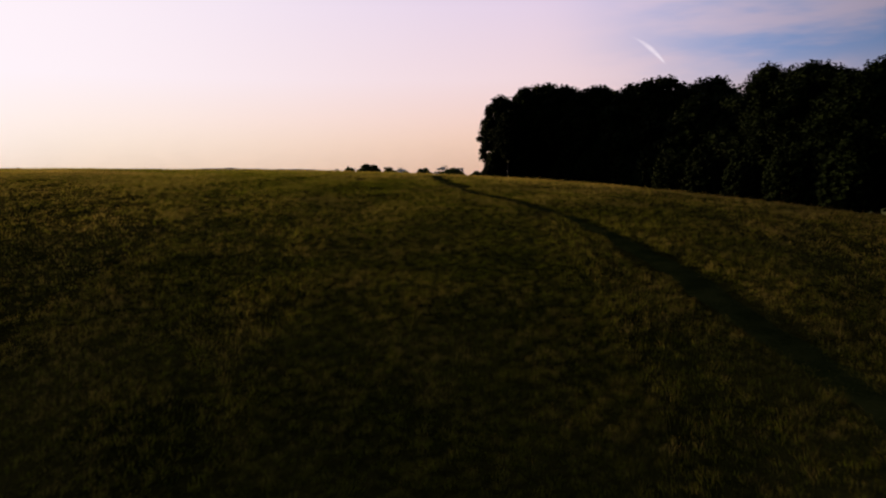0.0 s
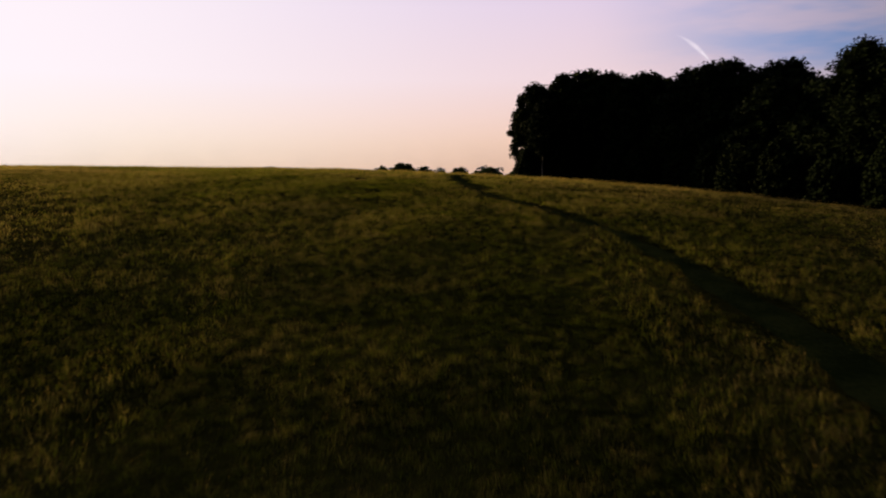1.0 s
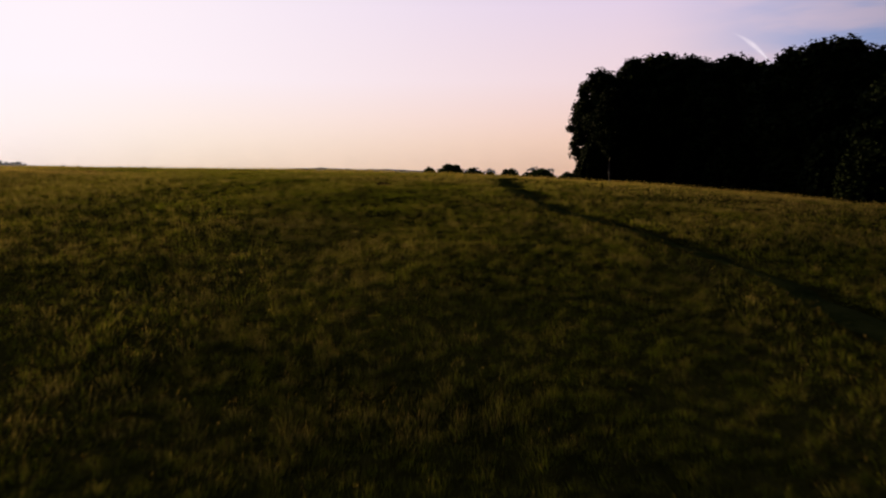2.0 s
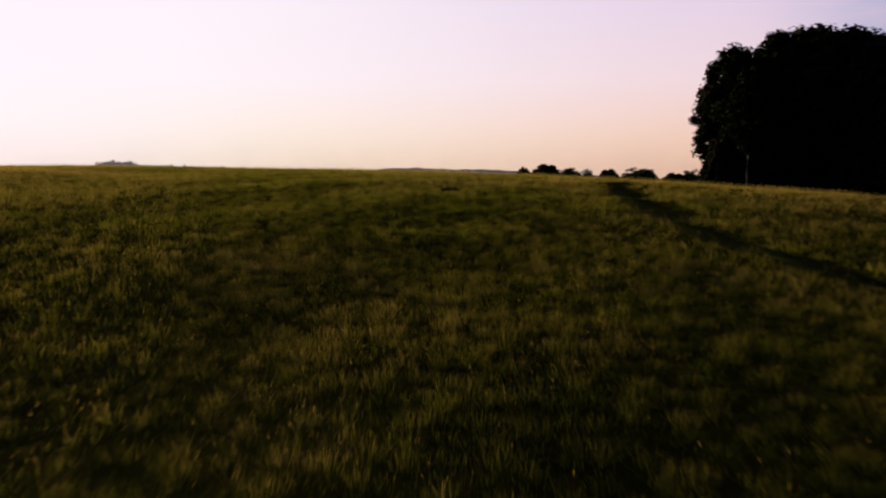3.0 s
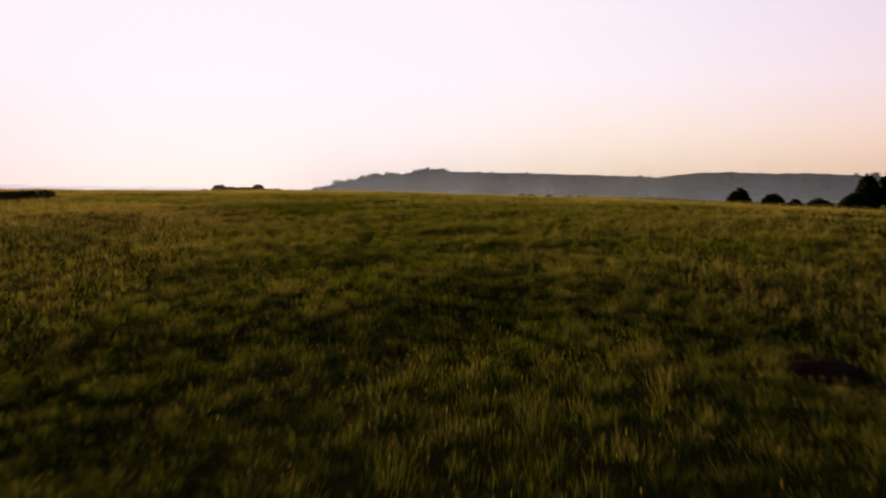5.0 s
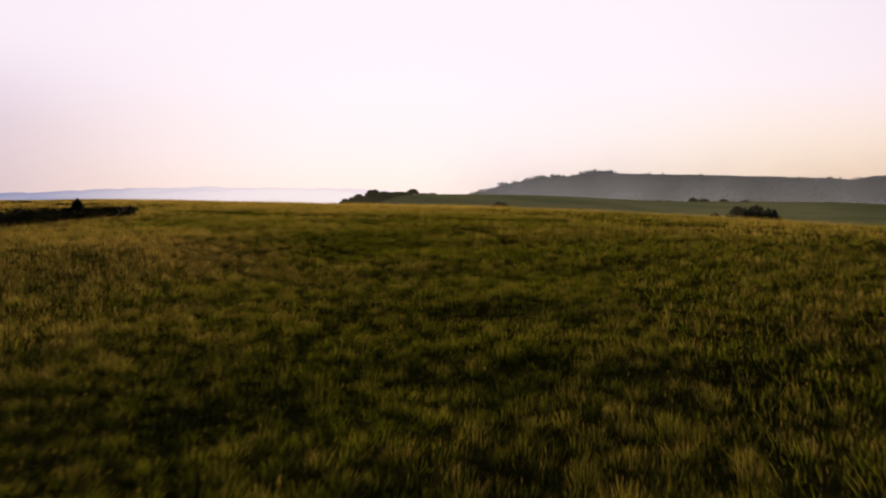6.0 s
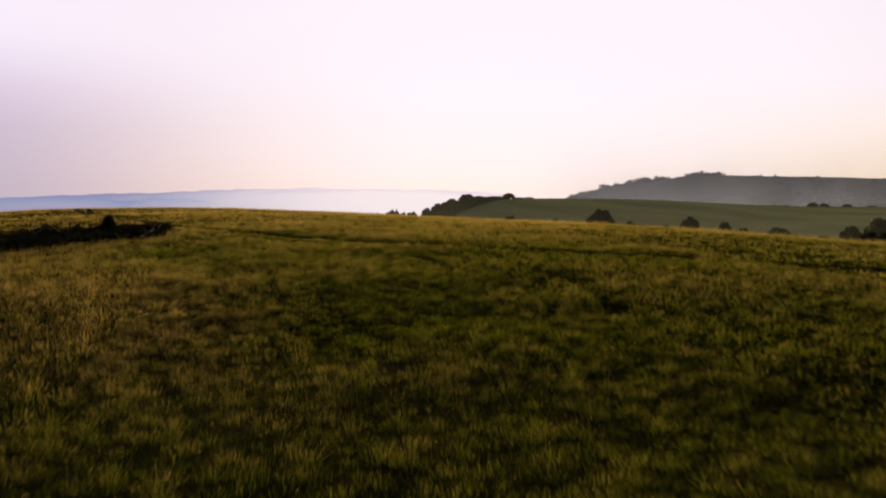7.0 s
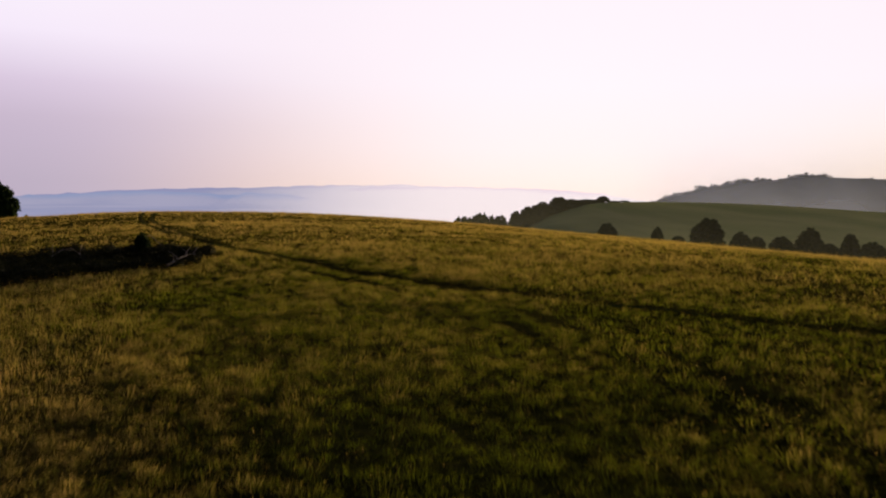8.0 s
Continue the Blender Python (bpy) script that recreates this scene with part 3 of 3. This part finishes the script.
def leaf_cloud(name, rng, centres, radii, count, size, material, flat=0.85, core=0.0):
    """Leaf sprays over the outside of many small clumps."""
    centres, radii = np.asarray(centres), np.asarray(radii)
    which = rng.choice(len(radii), count, p=radii**2 / (radii**2).sum())
    d = rng.normal(0, 1, (count, 3))
    d /= np.linalg.norm(d, axis=1)[:, None]
    at = centres[which] + d * (radii[which] * rng.uniform(0.55, 1.0, count))[:, None] * (1, 1, flat)
    nrm = d + rng.normal(0, 0.6, (count, 3))
    a = np.cross(nrm, rng.normal(0, 1, (count, 3)))
    a /= np.linalg.norm(a, axis=1)[:, None]
    b = np.cross(nrm, a)
    b /= np.linalg.norm(b, axis=1)[:, None]
    s = (size * rng.uniform(0.55, 1.35, count))[:, None]
    v = np.stack([at - a * s, at + a * s * 0.5 - b * s * 0.75, at + a * s * 0.5 + b * s * 0.75], 1).reshape(-1, 3)
    f = np.arange(3 * count).reshape(count, 3)
    if core:                            # twiggy heart of each clump, hidden by its leaves
        ball = np.array(ICO) / 1.902
        heart = centres[:, None] + ball[None] * (radii * core)[:, None, None] * rng.uniform(0.85, 1.1, (len(radii), 12, 1)) * (1, 1, flat)
        f = np.concatenate([f, 3 * count + (12 * np.arange(len(radii))[:, None, None] + np.array(ICO_FACES)[None]).reshape(-1, 3)])
        v = np.concatenate([v, heart.reshape(-1, 3)])
    return mesh_object(name, v, f, material, True)


def tube(bm, points, radii, sides=8):
    """A tapered limb along a line of points."""
    rings = []
    for k, (p, r) in enumerate(zip(points, radii)):
        p = Vector(p)
        ahead = Vector(points[min(k + 1, len(points) - 1)]) - Vector(points[max(k - 1, 0)])
        q = ahead.to_track_quat("Z", "Y")
        rings.append([bm.verts.new(p + q @ Vector((math.cos(2 * math.pi * i / sides) * r, math.sin(2 * math.pi * i / sides) * r, 0))) for i in range(sides)])
    for a, b in zip(rings[:-1], rings[1:]):
        for i in range(sides):
            bm.faces.new((a[i], a[(i + 1) % sides], b[(i + 1) % sides], b[i]))
    bm.faces.new(rings[-1])


def bm_object(name, bm, material):
    me = bpy.data.meshes.new(name)
    bm.to_mesh(me)
    bm.free()
    me.polygons.foreach_set("use_smooth", np.ones(len(me.polygons), bool))
    me.materials.append(material)
    return new(name, me)


def make_tree(seed, height, width, leaves, size, clear=0.06, label="", bark=None, foliage=None, trunk_r=0.22, name="tree", limb_low=0.12):
    """A broadleaved tree at the origin: tapered trunk with limbs, and a crown of many leafy clumps."""
    rng = np.random.default_rng(seed)
    root = new(name)
    mid, half = height * (0.5 + clear / 2), height * (0.5 - clear / 2)
    centres, radii = [], []
    for k in range(320):
        d = rng.normal(0, 1, 3)
        d /= np.linalg.norm(d)
        reach = rng.uniform(0.35, 1.0) ** 0.25 if k % 3 else rng.uniform(0.2, 0.7)
        z = d[2] * reach
        side = (1.0 - 0.25 * max(z, 0)) * (0.95 if z > -0.5 else 0.8)
        r = width * rng.uniform(0.075, 0.13)
        centres.append((d[0] * reach * (width / 2 - r * 0.7) * side, d[1] * reach * (width / 2 - r * 0.7) * side, mid + z * (half - r * 0.7)))
        radii.append(r)
    limbs = bmesh.new()
    bend = rng.normal(0, 0.012 * height, (6, 2))
    line = [(bend[k][0] * (k > 0), bend[k][1] * (k > 0), height * 0.16 * k - 0.3 * (k == 0)) for k in range(6)]
    tube(limbs, line, [trunk_r * (1.35 if k == 0 else 1 - k * 0.17) for k in range(6)])
    for k in rng.choice(len(centres), 12, replace=False):
        c = centres[k]
        z0 = max(height * limb_low, min(c[2] * 0.55, height * 0.7), height * limb_low)
        start = (np.interp(z0, [p[2] for p in line], [p[0] for p in line]), np.interp(z0, [p[2] for p in line], [p[1] for p in line]), z0)
        bow = ((start[0] + c[0]) / 2 + rng.normal(0, 0.2), (start[1] + c[1]) / 2 + rng.normal(0, 0.2), (start[2] + c[2]) / 2 - 0.1 * height * rng.uniform(0, 0.6))
        tube(limbs, [start, bow, c], [trunk_r * 0.42, trunk_r * 0.26, trunk_r * 0.08], 6)
    part("trunk", bm_object("trunk", limbs, bark or BARK), root)
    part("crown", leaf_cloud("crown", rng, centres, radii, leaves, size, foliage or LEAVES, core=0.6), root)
    return tagged(root, label, "tree")


def make_shrub(seed, leaves, size, label, foliage):
    """A rounded bush, 5 m wide and 5 m high at scale 1, leafy to the ground."""
    rng = np.random.default_rng(seed)
    root = new("bush")
    centres, radii = [], []
    lobes = rng.uniform(0, 2 * np.pi, 3)
    for k in range(270):                # a full dome with lobed shoulders, leafy to the ground
        a, up = rng.uniform(0, 2 * np.pi), rng.uniform(0, 1) ** 0.8
        r = rng.uniform(0.26, 0.52)
        swell = 0.93 + 0.07 * math.sin(2 * a + lobes[0]) + 0.05 * math.sin(5 * a + lobes[1] + 3 * up)
        out = (2.5 - r * 0.8) * math.sqrt(1 - up ** 2.4) * rng.uniform(0.82, 1.0) * swell
        centres.append((math.cos(a) * out, math.sin(a) * out, 0.2 + up * (4.8 - r * 0.8) * (0.92 + 0.08 * math.sin(3 * a + lobes[2]))))
        radii.append(r)
    for k in range(22):                 # the heart that closes it
        a, up = rng.uniform(0, 2 * np.pi), (k + 0.5) / 22
        out = 1.35 * math.sqrt(1 - up ** 2) * rng.uniform(0.3, 1)
        centres.append((math.cos(a) * out, math.sin(a) * out, 0.4 + up * 3.3))
        radii.append(1.05)
    stems = bmesh.new()
    for k in rng.choice(270, 7, replace=False):
        c = centres[k]
        tube(stems, [(0.15 * c[0], 0.15 * c[1], -0.2), (0.4 * c[0], 0.4 * c[1], 0.45 * c[2]), (0.75 * c[0], 0.75 * c[1], 0.75 * c[2])], [0.07, 0.045, 0.015], 5)
    part("stem", bm_object("stem", stems, BARK), root)
    part("foliage", leaf_cloud("foliage", rng, centres, radii, leaves, size, foliage, core=0.78), root)
    return tagged(root, label, "bush")


def stand(plant, used, x, y, top, width, turn, native_h, native_w, label="", group="", sink=0.1):
    """Sets the plant, or a copy once it stands, at x, y, so that it reaches the height top and the given width."""
    g = float(land(x, y)) - sink
    size = Vector((width / native_w, width / native_w, max(top - g, 0.5) / native_h))
    if plant in used:
        rest = Vector([a / b for a, b in zip(size, plant.scale)])
        ob = copy_thing(plant, pose(x, y, g, 0, 0, turn) @ Matrix.Diagonal((*rest, 1)))
    else:
        plant.matrix_basis = pose(x, y, g, 0, 0, turn) @ Matrix.Diagonal((*size, 1))
        used.add(plant)
        ob = plant
    return tagged(ob, label, group=group)


def plant_copse():
    """The wood's edge beside the footpath: tall trees, thickly leaved to the ground, with shrubs under them."""
    used = set()
    label = "tall dark broadleaved tree at the wood's edge"
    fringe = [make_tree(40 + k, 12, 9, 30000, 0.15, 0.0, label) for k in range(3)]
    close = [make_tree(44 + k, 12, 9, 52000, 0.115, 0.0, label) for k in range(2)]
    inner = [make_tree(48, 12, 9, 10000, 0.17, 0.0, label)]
    group = "trees of the copse"
    # x, y, height of the top, width
    for k, (x, y, top, w) in enumerate([(6.9, 94.5, 13.6, 5.1), (9.8, 95.5, 14.6, 6.2), (13.2, 97.0, 15.6, 8.6), (21.3, 106, 16.3, 8.0), (17.3, 94.0, 14.4, 7.4),
                                        (23.4, 88.5, 15.1, 9.6), (28.0, 86.5, 14.7, 9.8), (24.9, 76.6, 11.5, 6.4), (28.8, 70.5, 13.5, 8.0), (30.6, 65.0, 13.1, 8.6),
                                        (31.8, 58.3, 12.2, 8.2), (35.0, 51.0, 11.6, 9.0), (38.5, 43.0, 11.0, 9.0),
                                        (11, 104, 13.5, 9), (18.5, 100.5, 14.4, 9), (12.5, 102, 14.2, 7.5), (30, 95, 14.5, 11), (36, 76, 13.0, 11), (40, 62, 12.0, 11), (33.5, 81, 13.5, 10), (25.5, 103, 15.0, 10), (21.5, 97, 14.6, 9)]):
        kinds = fringe if k < 8 else close if k < 13 else inner
        stand(kinds[k % len(kinds)], used, x, y, top + 0.8, w * (1.28 if k < 2 else 1.48), 77.0 * k, 12, 9, label, group)
    birch = make_tree(61, 8, 3.4, 9000, 0.10, 0.26, "slender birch with a pale bare trunk", BIRCH_BARK, LEAVES, 0.085, "birch", 0.5)
    stand(birch, used, 7.2, 89.2, 12.0, 3.4, 20, 8, 3.4)
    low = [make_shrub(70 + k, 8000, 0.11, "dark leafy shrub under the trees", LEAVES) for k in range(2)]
    for k, (x, y, h, w) in enumerate([(6.0, 92.4, 3.4, 3.4), (9.6, 92.3, 3.8, 4.4), (13.5, 91.0, 3.2, 4.2), (16.6, 89.8, 4.6, 4.8), (19.6, 85.2, 4.2, 4.6), (21.2, 81.0, 5.2, 4.8),
                                      (21.8, 76.3, 4.4, 4.6), (23.6, 71.2, 5.0, 5.0), (25.4, 66.6, 4.6, 4.8), (26.8, 61.2, 5.4, 5.2), (28.4, 55.6, 5.0, 5.0), (31.0, 49.4, 5.4, 5.4)]):
        stand(low[k % 2], used, x, y, float(land(x, y)) + h, w, 51.0 * k, 5, 5, group="shrubs of the copse")


def plant_shrubs():
    """Field bushes: on the skyline to the north, along the hedge in the dip, on the ridge's end, and lone ones."""
    used = set()
    kinds = [make_shrub(80 + k, 8000, 0.14, "rounded dark green bush", SHRUB_LEAVES) for k in range(3)]
    k = 0
    for group, label, spots in (
        ("bushes on the north skyline", "dark thicket bush on the skyline", [
            (-39.4, 328.7, 11.0, 7), (-32.2, 339.6, 12.4, 13), (-23.5, 340.4, 10.7, 11), (-15.4, 320.9, 8.9, 6), (-8.3, 331.2, 10.3, 9.5), (-1.5, 326, 8.7, 8),
            (3.7, 321.2, 10.0, 13), (13.0, 310.9, 8.5, 11), (18.8, 310.6, 8.9, 9), (24.3, 290.1, 9.4, 12), (31, 285, 9.8, 12)]),
        ("bushes beyond the brow", "round green bush beyond the brow", [
            (-66.4, 288.8, 6.6, 7.7), (-56.6, 286.0, 5.0, 8.4), (-51, 285, 3.6, 5), (-44.6, 283.3, 3.8, 8.2), (-36.5, 284.7, 5.4, 9.8)]),
        ("hedge bushes in the dip", "rounded hedgerow bush beside the sloping field", [
            (-124.3, 166.1, 3.4, 4.3), (-120.9, 174.2, 2.9, 2.6), (-116, 174, 1.6, 3.6), (-111.1, 175.2, 4.9, 7.0), (-108.8, 180.2, 2.7, 4.4), (-108, 183, 1.9, 4.2),
            (-106.4, 187.0, 2.0, 5.4), (-105.0, 191.8, 3.5, 5.6), (-102.5, 193.5, 1.0, 5), (-99.6, 194.3, 2.8, 4.2), (-96.8, 196.1, 1.6, 6.0), (-92, 198, 2.0, 5),
            (-86, 190, 2.2, 5), (-79, 181, 1.9, 5), (-72.5, 171.1, 2.3, 4.6), (-68.0, 169.5, 2.6, 4.6), (-63.4, 167.5, 4.0, 5.4), (-62.4, 171.5, 5.0, 5.0),
            (-60.6, 168.5, 5.1, 6.2), (-59.0, 170.0, 5.2, 6.2), (-57.9, 172.0, 4.8, 5.0), (-54.7, 173.4, 2.8, 5.0)]),
        ("trees at the ridge's end", "dark bushy tree on the end of the ridge", [
            (-176.2, 183.6, 3.6, 4.6), (-177.3, 187.6, 4.7, 5.0), (-177.1, 189.6, 5.0, 5.0), (-177.0, 191.5, 5.8, 5.4), (-175.5, 193.5, 4.8, 5.4), (-176.9, 196.5, 7.0, 6.8), (-179.0, 202.0, 6.4, 6.0), (-181.5, 206.5, 6.2, 5.0), (-184.2, 211.4, 6.3, 7.0), (-189.3, 220.9, 7.1, 4.4),
            (-186.5, 216, 6.2, 5), (-194, 229, 5.0, 4), (-200.4, 238.5, 5.8, 3.8)]),
        ("bushes along the ridge top", "low bush on the crest of the ridge", [(-193.8, 390.0, 3.5, 4.5), (-191.8, 395.7, 3.1, 4.5), (-187.1, 405.0, 2.9, 4.5), (-181.5, 414.5, 2.3, 4.5), (-202.2, 375.6, 2.5, 3), (-198.5, 377.9, 2.4, 3)]),
        ("bushes below the brow", "small bush below the brow of the pasture", [(-164.2, 161.9, 3.0, 8.4), (-165.2, 164.8, 2.8, 6.5), (-166.4, 170.0, 3.0, 6.5), (-166.6, 167.5, 3.7, 8.0), (-166.1, 172.1, 3.2, 5.4)]),
    ):
        for x, y, top, w in spots:
            w = max(w * (1.3 if "skyline" in group else 0.92 if "hedge" in group else 1.05), 0.6 * (top - float(land(x, y))))
            stand(kinds[k % 3], used, x, y, top, w, 63.0 * k, 5, 5, label, group)
            k += 1
    lone = make_tree(66, 7, 6, 11000, 0.16, 0.05, "rounded lone hawthorn at the brow", None, SHRUB_LEAVES, 0.16)
    stand(lone, used, -147.5, 77.6, 8.8, 5.6, 0, 7, 6)
    stand(kinds[1], used, -137.4, 80.6, 4.3, 1.2, 0, 5, 5, "small bush beside the hawthorn")
    stand(kinds[2], used, -60.8, 83.2, 6.5, 0.9, 0, 5, 5, "small dark bush growing out of the bramble patch")


plant_copse()
plant_shrubs()


def far_trees():
    """Woods and shoulder trees on the far hills: leafy clumps too small to tell apart."""
    rng = np.random.default_rng(9)
    centres, radii = [], []

    def put(turn, r, z, size):
        a = radians(turn)
        for _ in range(4):
            centres.append((-math.sin(a) * r - 10 + rng.normal(0, size * 0.45), math.cos(a) * r + 70 + rng.normal(0, size * 0.45), z + size * rng.uniform(0.1, 0.8)))
            radii.append(size * rng.uniform(0.35, 0.6))

    def top(t):
        return float(np.interp(t, HILL_TURNS[::-1], HILL_TOPS[::-1]))

    for t in np.arange(35.2, 46.2, 0.11):
        size = rng.uniform(6, 11) if t > 39.0 else rng.uniform(5, 9) if t < 37.3 else rng.uniform(2.5, 6)
        put(t + rng.normal(0, 0.05), 1288, top(t) - 3, size)
    for t in (32.7, 31.8, 20.7, 21.2):
        put(t, 1298, top(t) - 0.6, 2.6)
    ob = leaf_cloud("shoulder_trees", rng, centres, radii, 30000, 0.95, FAR_LEAVES)
    tagged(ob, "row of hazy trees along the far hill's shoulder", "trees", kind="stuff")
    centres.clear(), radii.clear()
    for _ in range(240):
        t = rng.uniform(8, 31)
        s = rng.uniform(0.34, 0.56 + 0.06 * math.sin(t * 0.9))
        put(t, 850 + 450 * s / 0.7, -110 + (top(t) + 110) * float(ease(0, 0.7, s)) - 2, rng.uniform(6, 10))
    for _ in range(130):
        t, s = rng.uniform(21.4, 26.0), rng.uniform(0.44, 0.60)
        put(t, 850 + 450 * s / 0.7, -110 + (top(t) + 110) * float(ease(0, 0.7, s)) - 2, rng.uniform(6, 10))
    for _ in range(80):
        t = rng.uniform(-6, 20)
        s = rng.uniform(0.36, 0.66)
        put(t, 1450 + 550 * s / 0.7, -110 + 145 * float(ease(0, 0.7, s)), rng.uniform(7, 12))
    ob = leaf_cloud("far_woods", rng, centres, radii, 36000, 1.9, FAR_LEAVES)
    tagged(ob, "hazy woods and scrub on the far hills", "woods", kind="stuff")


far_trees()


# ---- small things on the down ----
def bramble_patch():
    """A low dark tangle of bramble and dead stems in the pasture."""
    rng = np.random.default_rng(12)
    root = new("bramble_patch")
    x0, y0 = PATCH_AT
    root.matrix_basis = pose(x0, y0, float(land(x0, y0)))
    x, y = rng.uniform(x0 - 11, x0 + 11, 900), rng.uniform(y0 - 8, y0 + 8, 900)
    keep = patch_reach(x, y) < 1.0
    x, y = x[keep], y[keep]
    h = 0.10 + 0.34 * lattice(x / 1.5, y / 1.5, 41) ** 1.4
    z = land(x, y) - float(land(x0, y0))
    centres = np.stack([x - x0, y - y0, z + h * 0.5], -1)
    part("foliage", leaf_cloud("foliage", rng, centres, 0.26 + 0.3 * h, 52000, 0.042, BRAMBLE), root)
    for k in rng.choice(len(x), 7, replace=False):
        stem = bmesh.new()
        a, l = rng.uniform(0, 2 * math.pi), rng.uniform(0.7, 1.6)
        p = Vector((x[k] - x0, y[k] - y0, z[k] + 0.2))
        q = p + Vector((math.cos(a) * l, math.sin(a) * l, 0.2))
        tube(stem, [p, (p + q) / 2 + Vector((0, 0, rng.uniform(0.2, 0.4))), q], [0.014, 0.011, 0.006], 5)
        part("stem", bm_object("stem", stem, DEAD_STEM), root, "bleached dead bramble stem")
    tagged(root, "low dark patch of brambles and dead stems in the pasture", "bramble patch")


def fallen_branch():
    """A bleached dead branch lying along the edge of the brambles."""
    rng = np.random.default_rng(31)
    a, b = Vector((-54.2, 83.1, 0)), Vector((-57.3, 84.9, 0))
    root = new("dead_branch")
    base = Vector((a.x, a.y, float(land(a.x, a.y))))
    root.matrix_basis = Matrix.Translation(base)
    line = []
    for k in range(7):
        p = a.lerp(b, k / 6)
        line.append(Vector((p.x + rng.normal(0, 0.05), p.y + rng.normal(0, 0.05), float(land(p.x, p.y)) + 0.14 + 0.14 * math.sin(math.pi * k / 7) + rng.normal(0, 0.02))) - base)
    limb = bmesh.new()
    tube(limb, line, [0.055, 0.05, 0.045, 0.04, 0.034, 0.026, 0.012], 7)
    part("limb", bm_object("limb", limb, DEAD_STEM), root)
    for k in (1, 2, 3, 4, 5):
        twig = bmesh.new()
        away = Vector((rng.normal(0, 0.3), rng.normal(0, 0.3), rng.uniform(0.15, 0.45)))
        tube(twig, [line[k], line[k] + away * 0.5 + Vector((0, 0, 0.05)), line[k] + away], [0.02, 0.013, 0.005], 5)
        part("twig", bm_object("twig", twig, DEAD_STEM), root)
    tagged(root, "bleached fallen branch lying along the bramble patch", "branch")


def earth_mound(x0, y0, wide, deep, high, seed):
    rng = np.random.default_rng(seed)
    rings, sides = 7, 22
    v, f = [], []
    for i in range(rings):
        for j in range(sides):
            a, r = 2 * math.pi * j / sides, i / (rings - 1)
            e = 1 + 0.25 * math.sin(3 * a + seed) * r
            x, y = x0 + math.cos(a) * r * wide / 2 * e, y0 + math.sin(a) * r * deep / 2 * e
            v.append((x - x0, y - y0, float(land(x, y)) - float(land(x0, y0)) + high * (1 - r * r) * rng.uniform(0.7, 1.2) + 0.1 - 0.25 * (r == 1)))
    for i in range(rings - 1):
        for j in range(sides):
            f.append((i * sides + j, i * sides + (j + 1) % sides, (i + 1) * sides + (j + 1) % sides, (i + 1) * sides + j))
    ob = mesh_object("earth_mound", v, f, SOIL, True)
    ob.matrix_basis = pose(x0, y0, float(land(x0, y0)))
    tagged(ob, "low mound of bare dark earth in the grass", "mound")


def contrail():
    """A short fading vapour trail, high and far off to the north-east."""
    m, n = new_material("vapour_trail")
    uv = n.add("ShaderNodeTexCoord").outputs["Object"]
    body = n.add("ShaderNodeAttribute")
    body.attribute_name = "vapour"
    fade = n.math("MULTIPLY", body.outputs["Fac"], n.span(n.noise(uv, 0.012, 4), 0.25, 0.7, 0.35, 0.9))
    # the trail's sunlit white is put in as emission
    lit = n.add("ShaderNodeEmission", Color=(0.88, 0.78, 0.88, 1), Strength=1.0)
    clear = n.add("ShaderNodeBsdfTransparent")
    both = n.add("ShaderNodeMixShader", Fac=fade)
    n.put(both.inputs[1], clear.outputs[0]), n.put(both.inputs[2], lit.outputs[0])
    finish(n, both.outputs[0])
    s, f = np.meshgrid(np.linspace(0, 1, 30), np.linspace(-1, 1, 9), indexing="ij")
    turn, up = -12.9 - 2.6 * s, 9.95 - 0.9 * s - 1.2 * s ** 2
    wide = 0.05 + 0.13 * np.exp(-((s - 0.6) / 0.28) ** 2)
    turn, up = np.radians(turn - f * wide * 0.6), np.radians(up + f * wide * 0.8)
    v = np.stack([-np.sin(turn) * np.cos(up), np.cos(turn) * np.cos(up), np.sin(up)], -1).reshape(-1, 3) * 4300
    ob = mesh_object("backdrop_contrail", v, grid_faces(30, 9), m, True)
    density = (1 - f ** 2) ** 0.8 * ease(0, 0.6, s) * ease(1.0, 0.88, s)
    ob.data.attributes.new("vapour", "FLOAT", "POINT").data.foreach_set("value", density.ravel().astype(np.float32))
    tagged(ob, "short white fading vapour trail in the sky", "contrail", kind="structure")


bramble_patch()
fallen_branch()
earth_mound(-7.1, 66.9, 0.8, 0.5, 0.05, 3)
contrail()
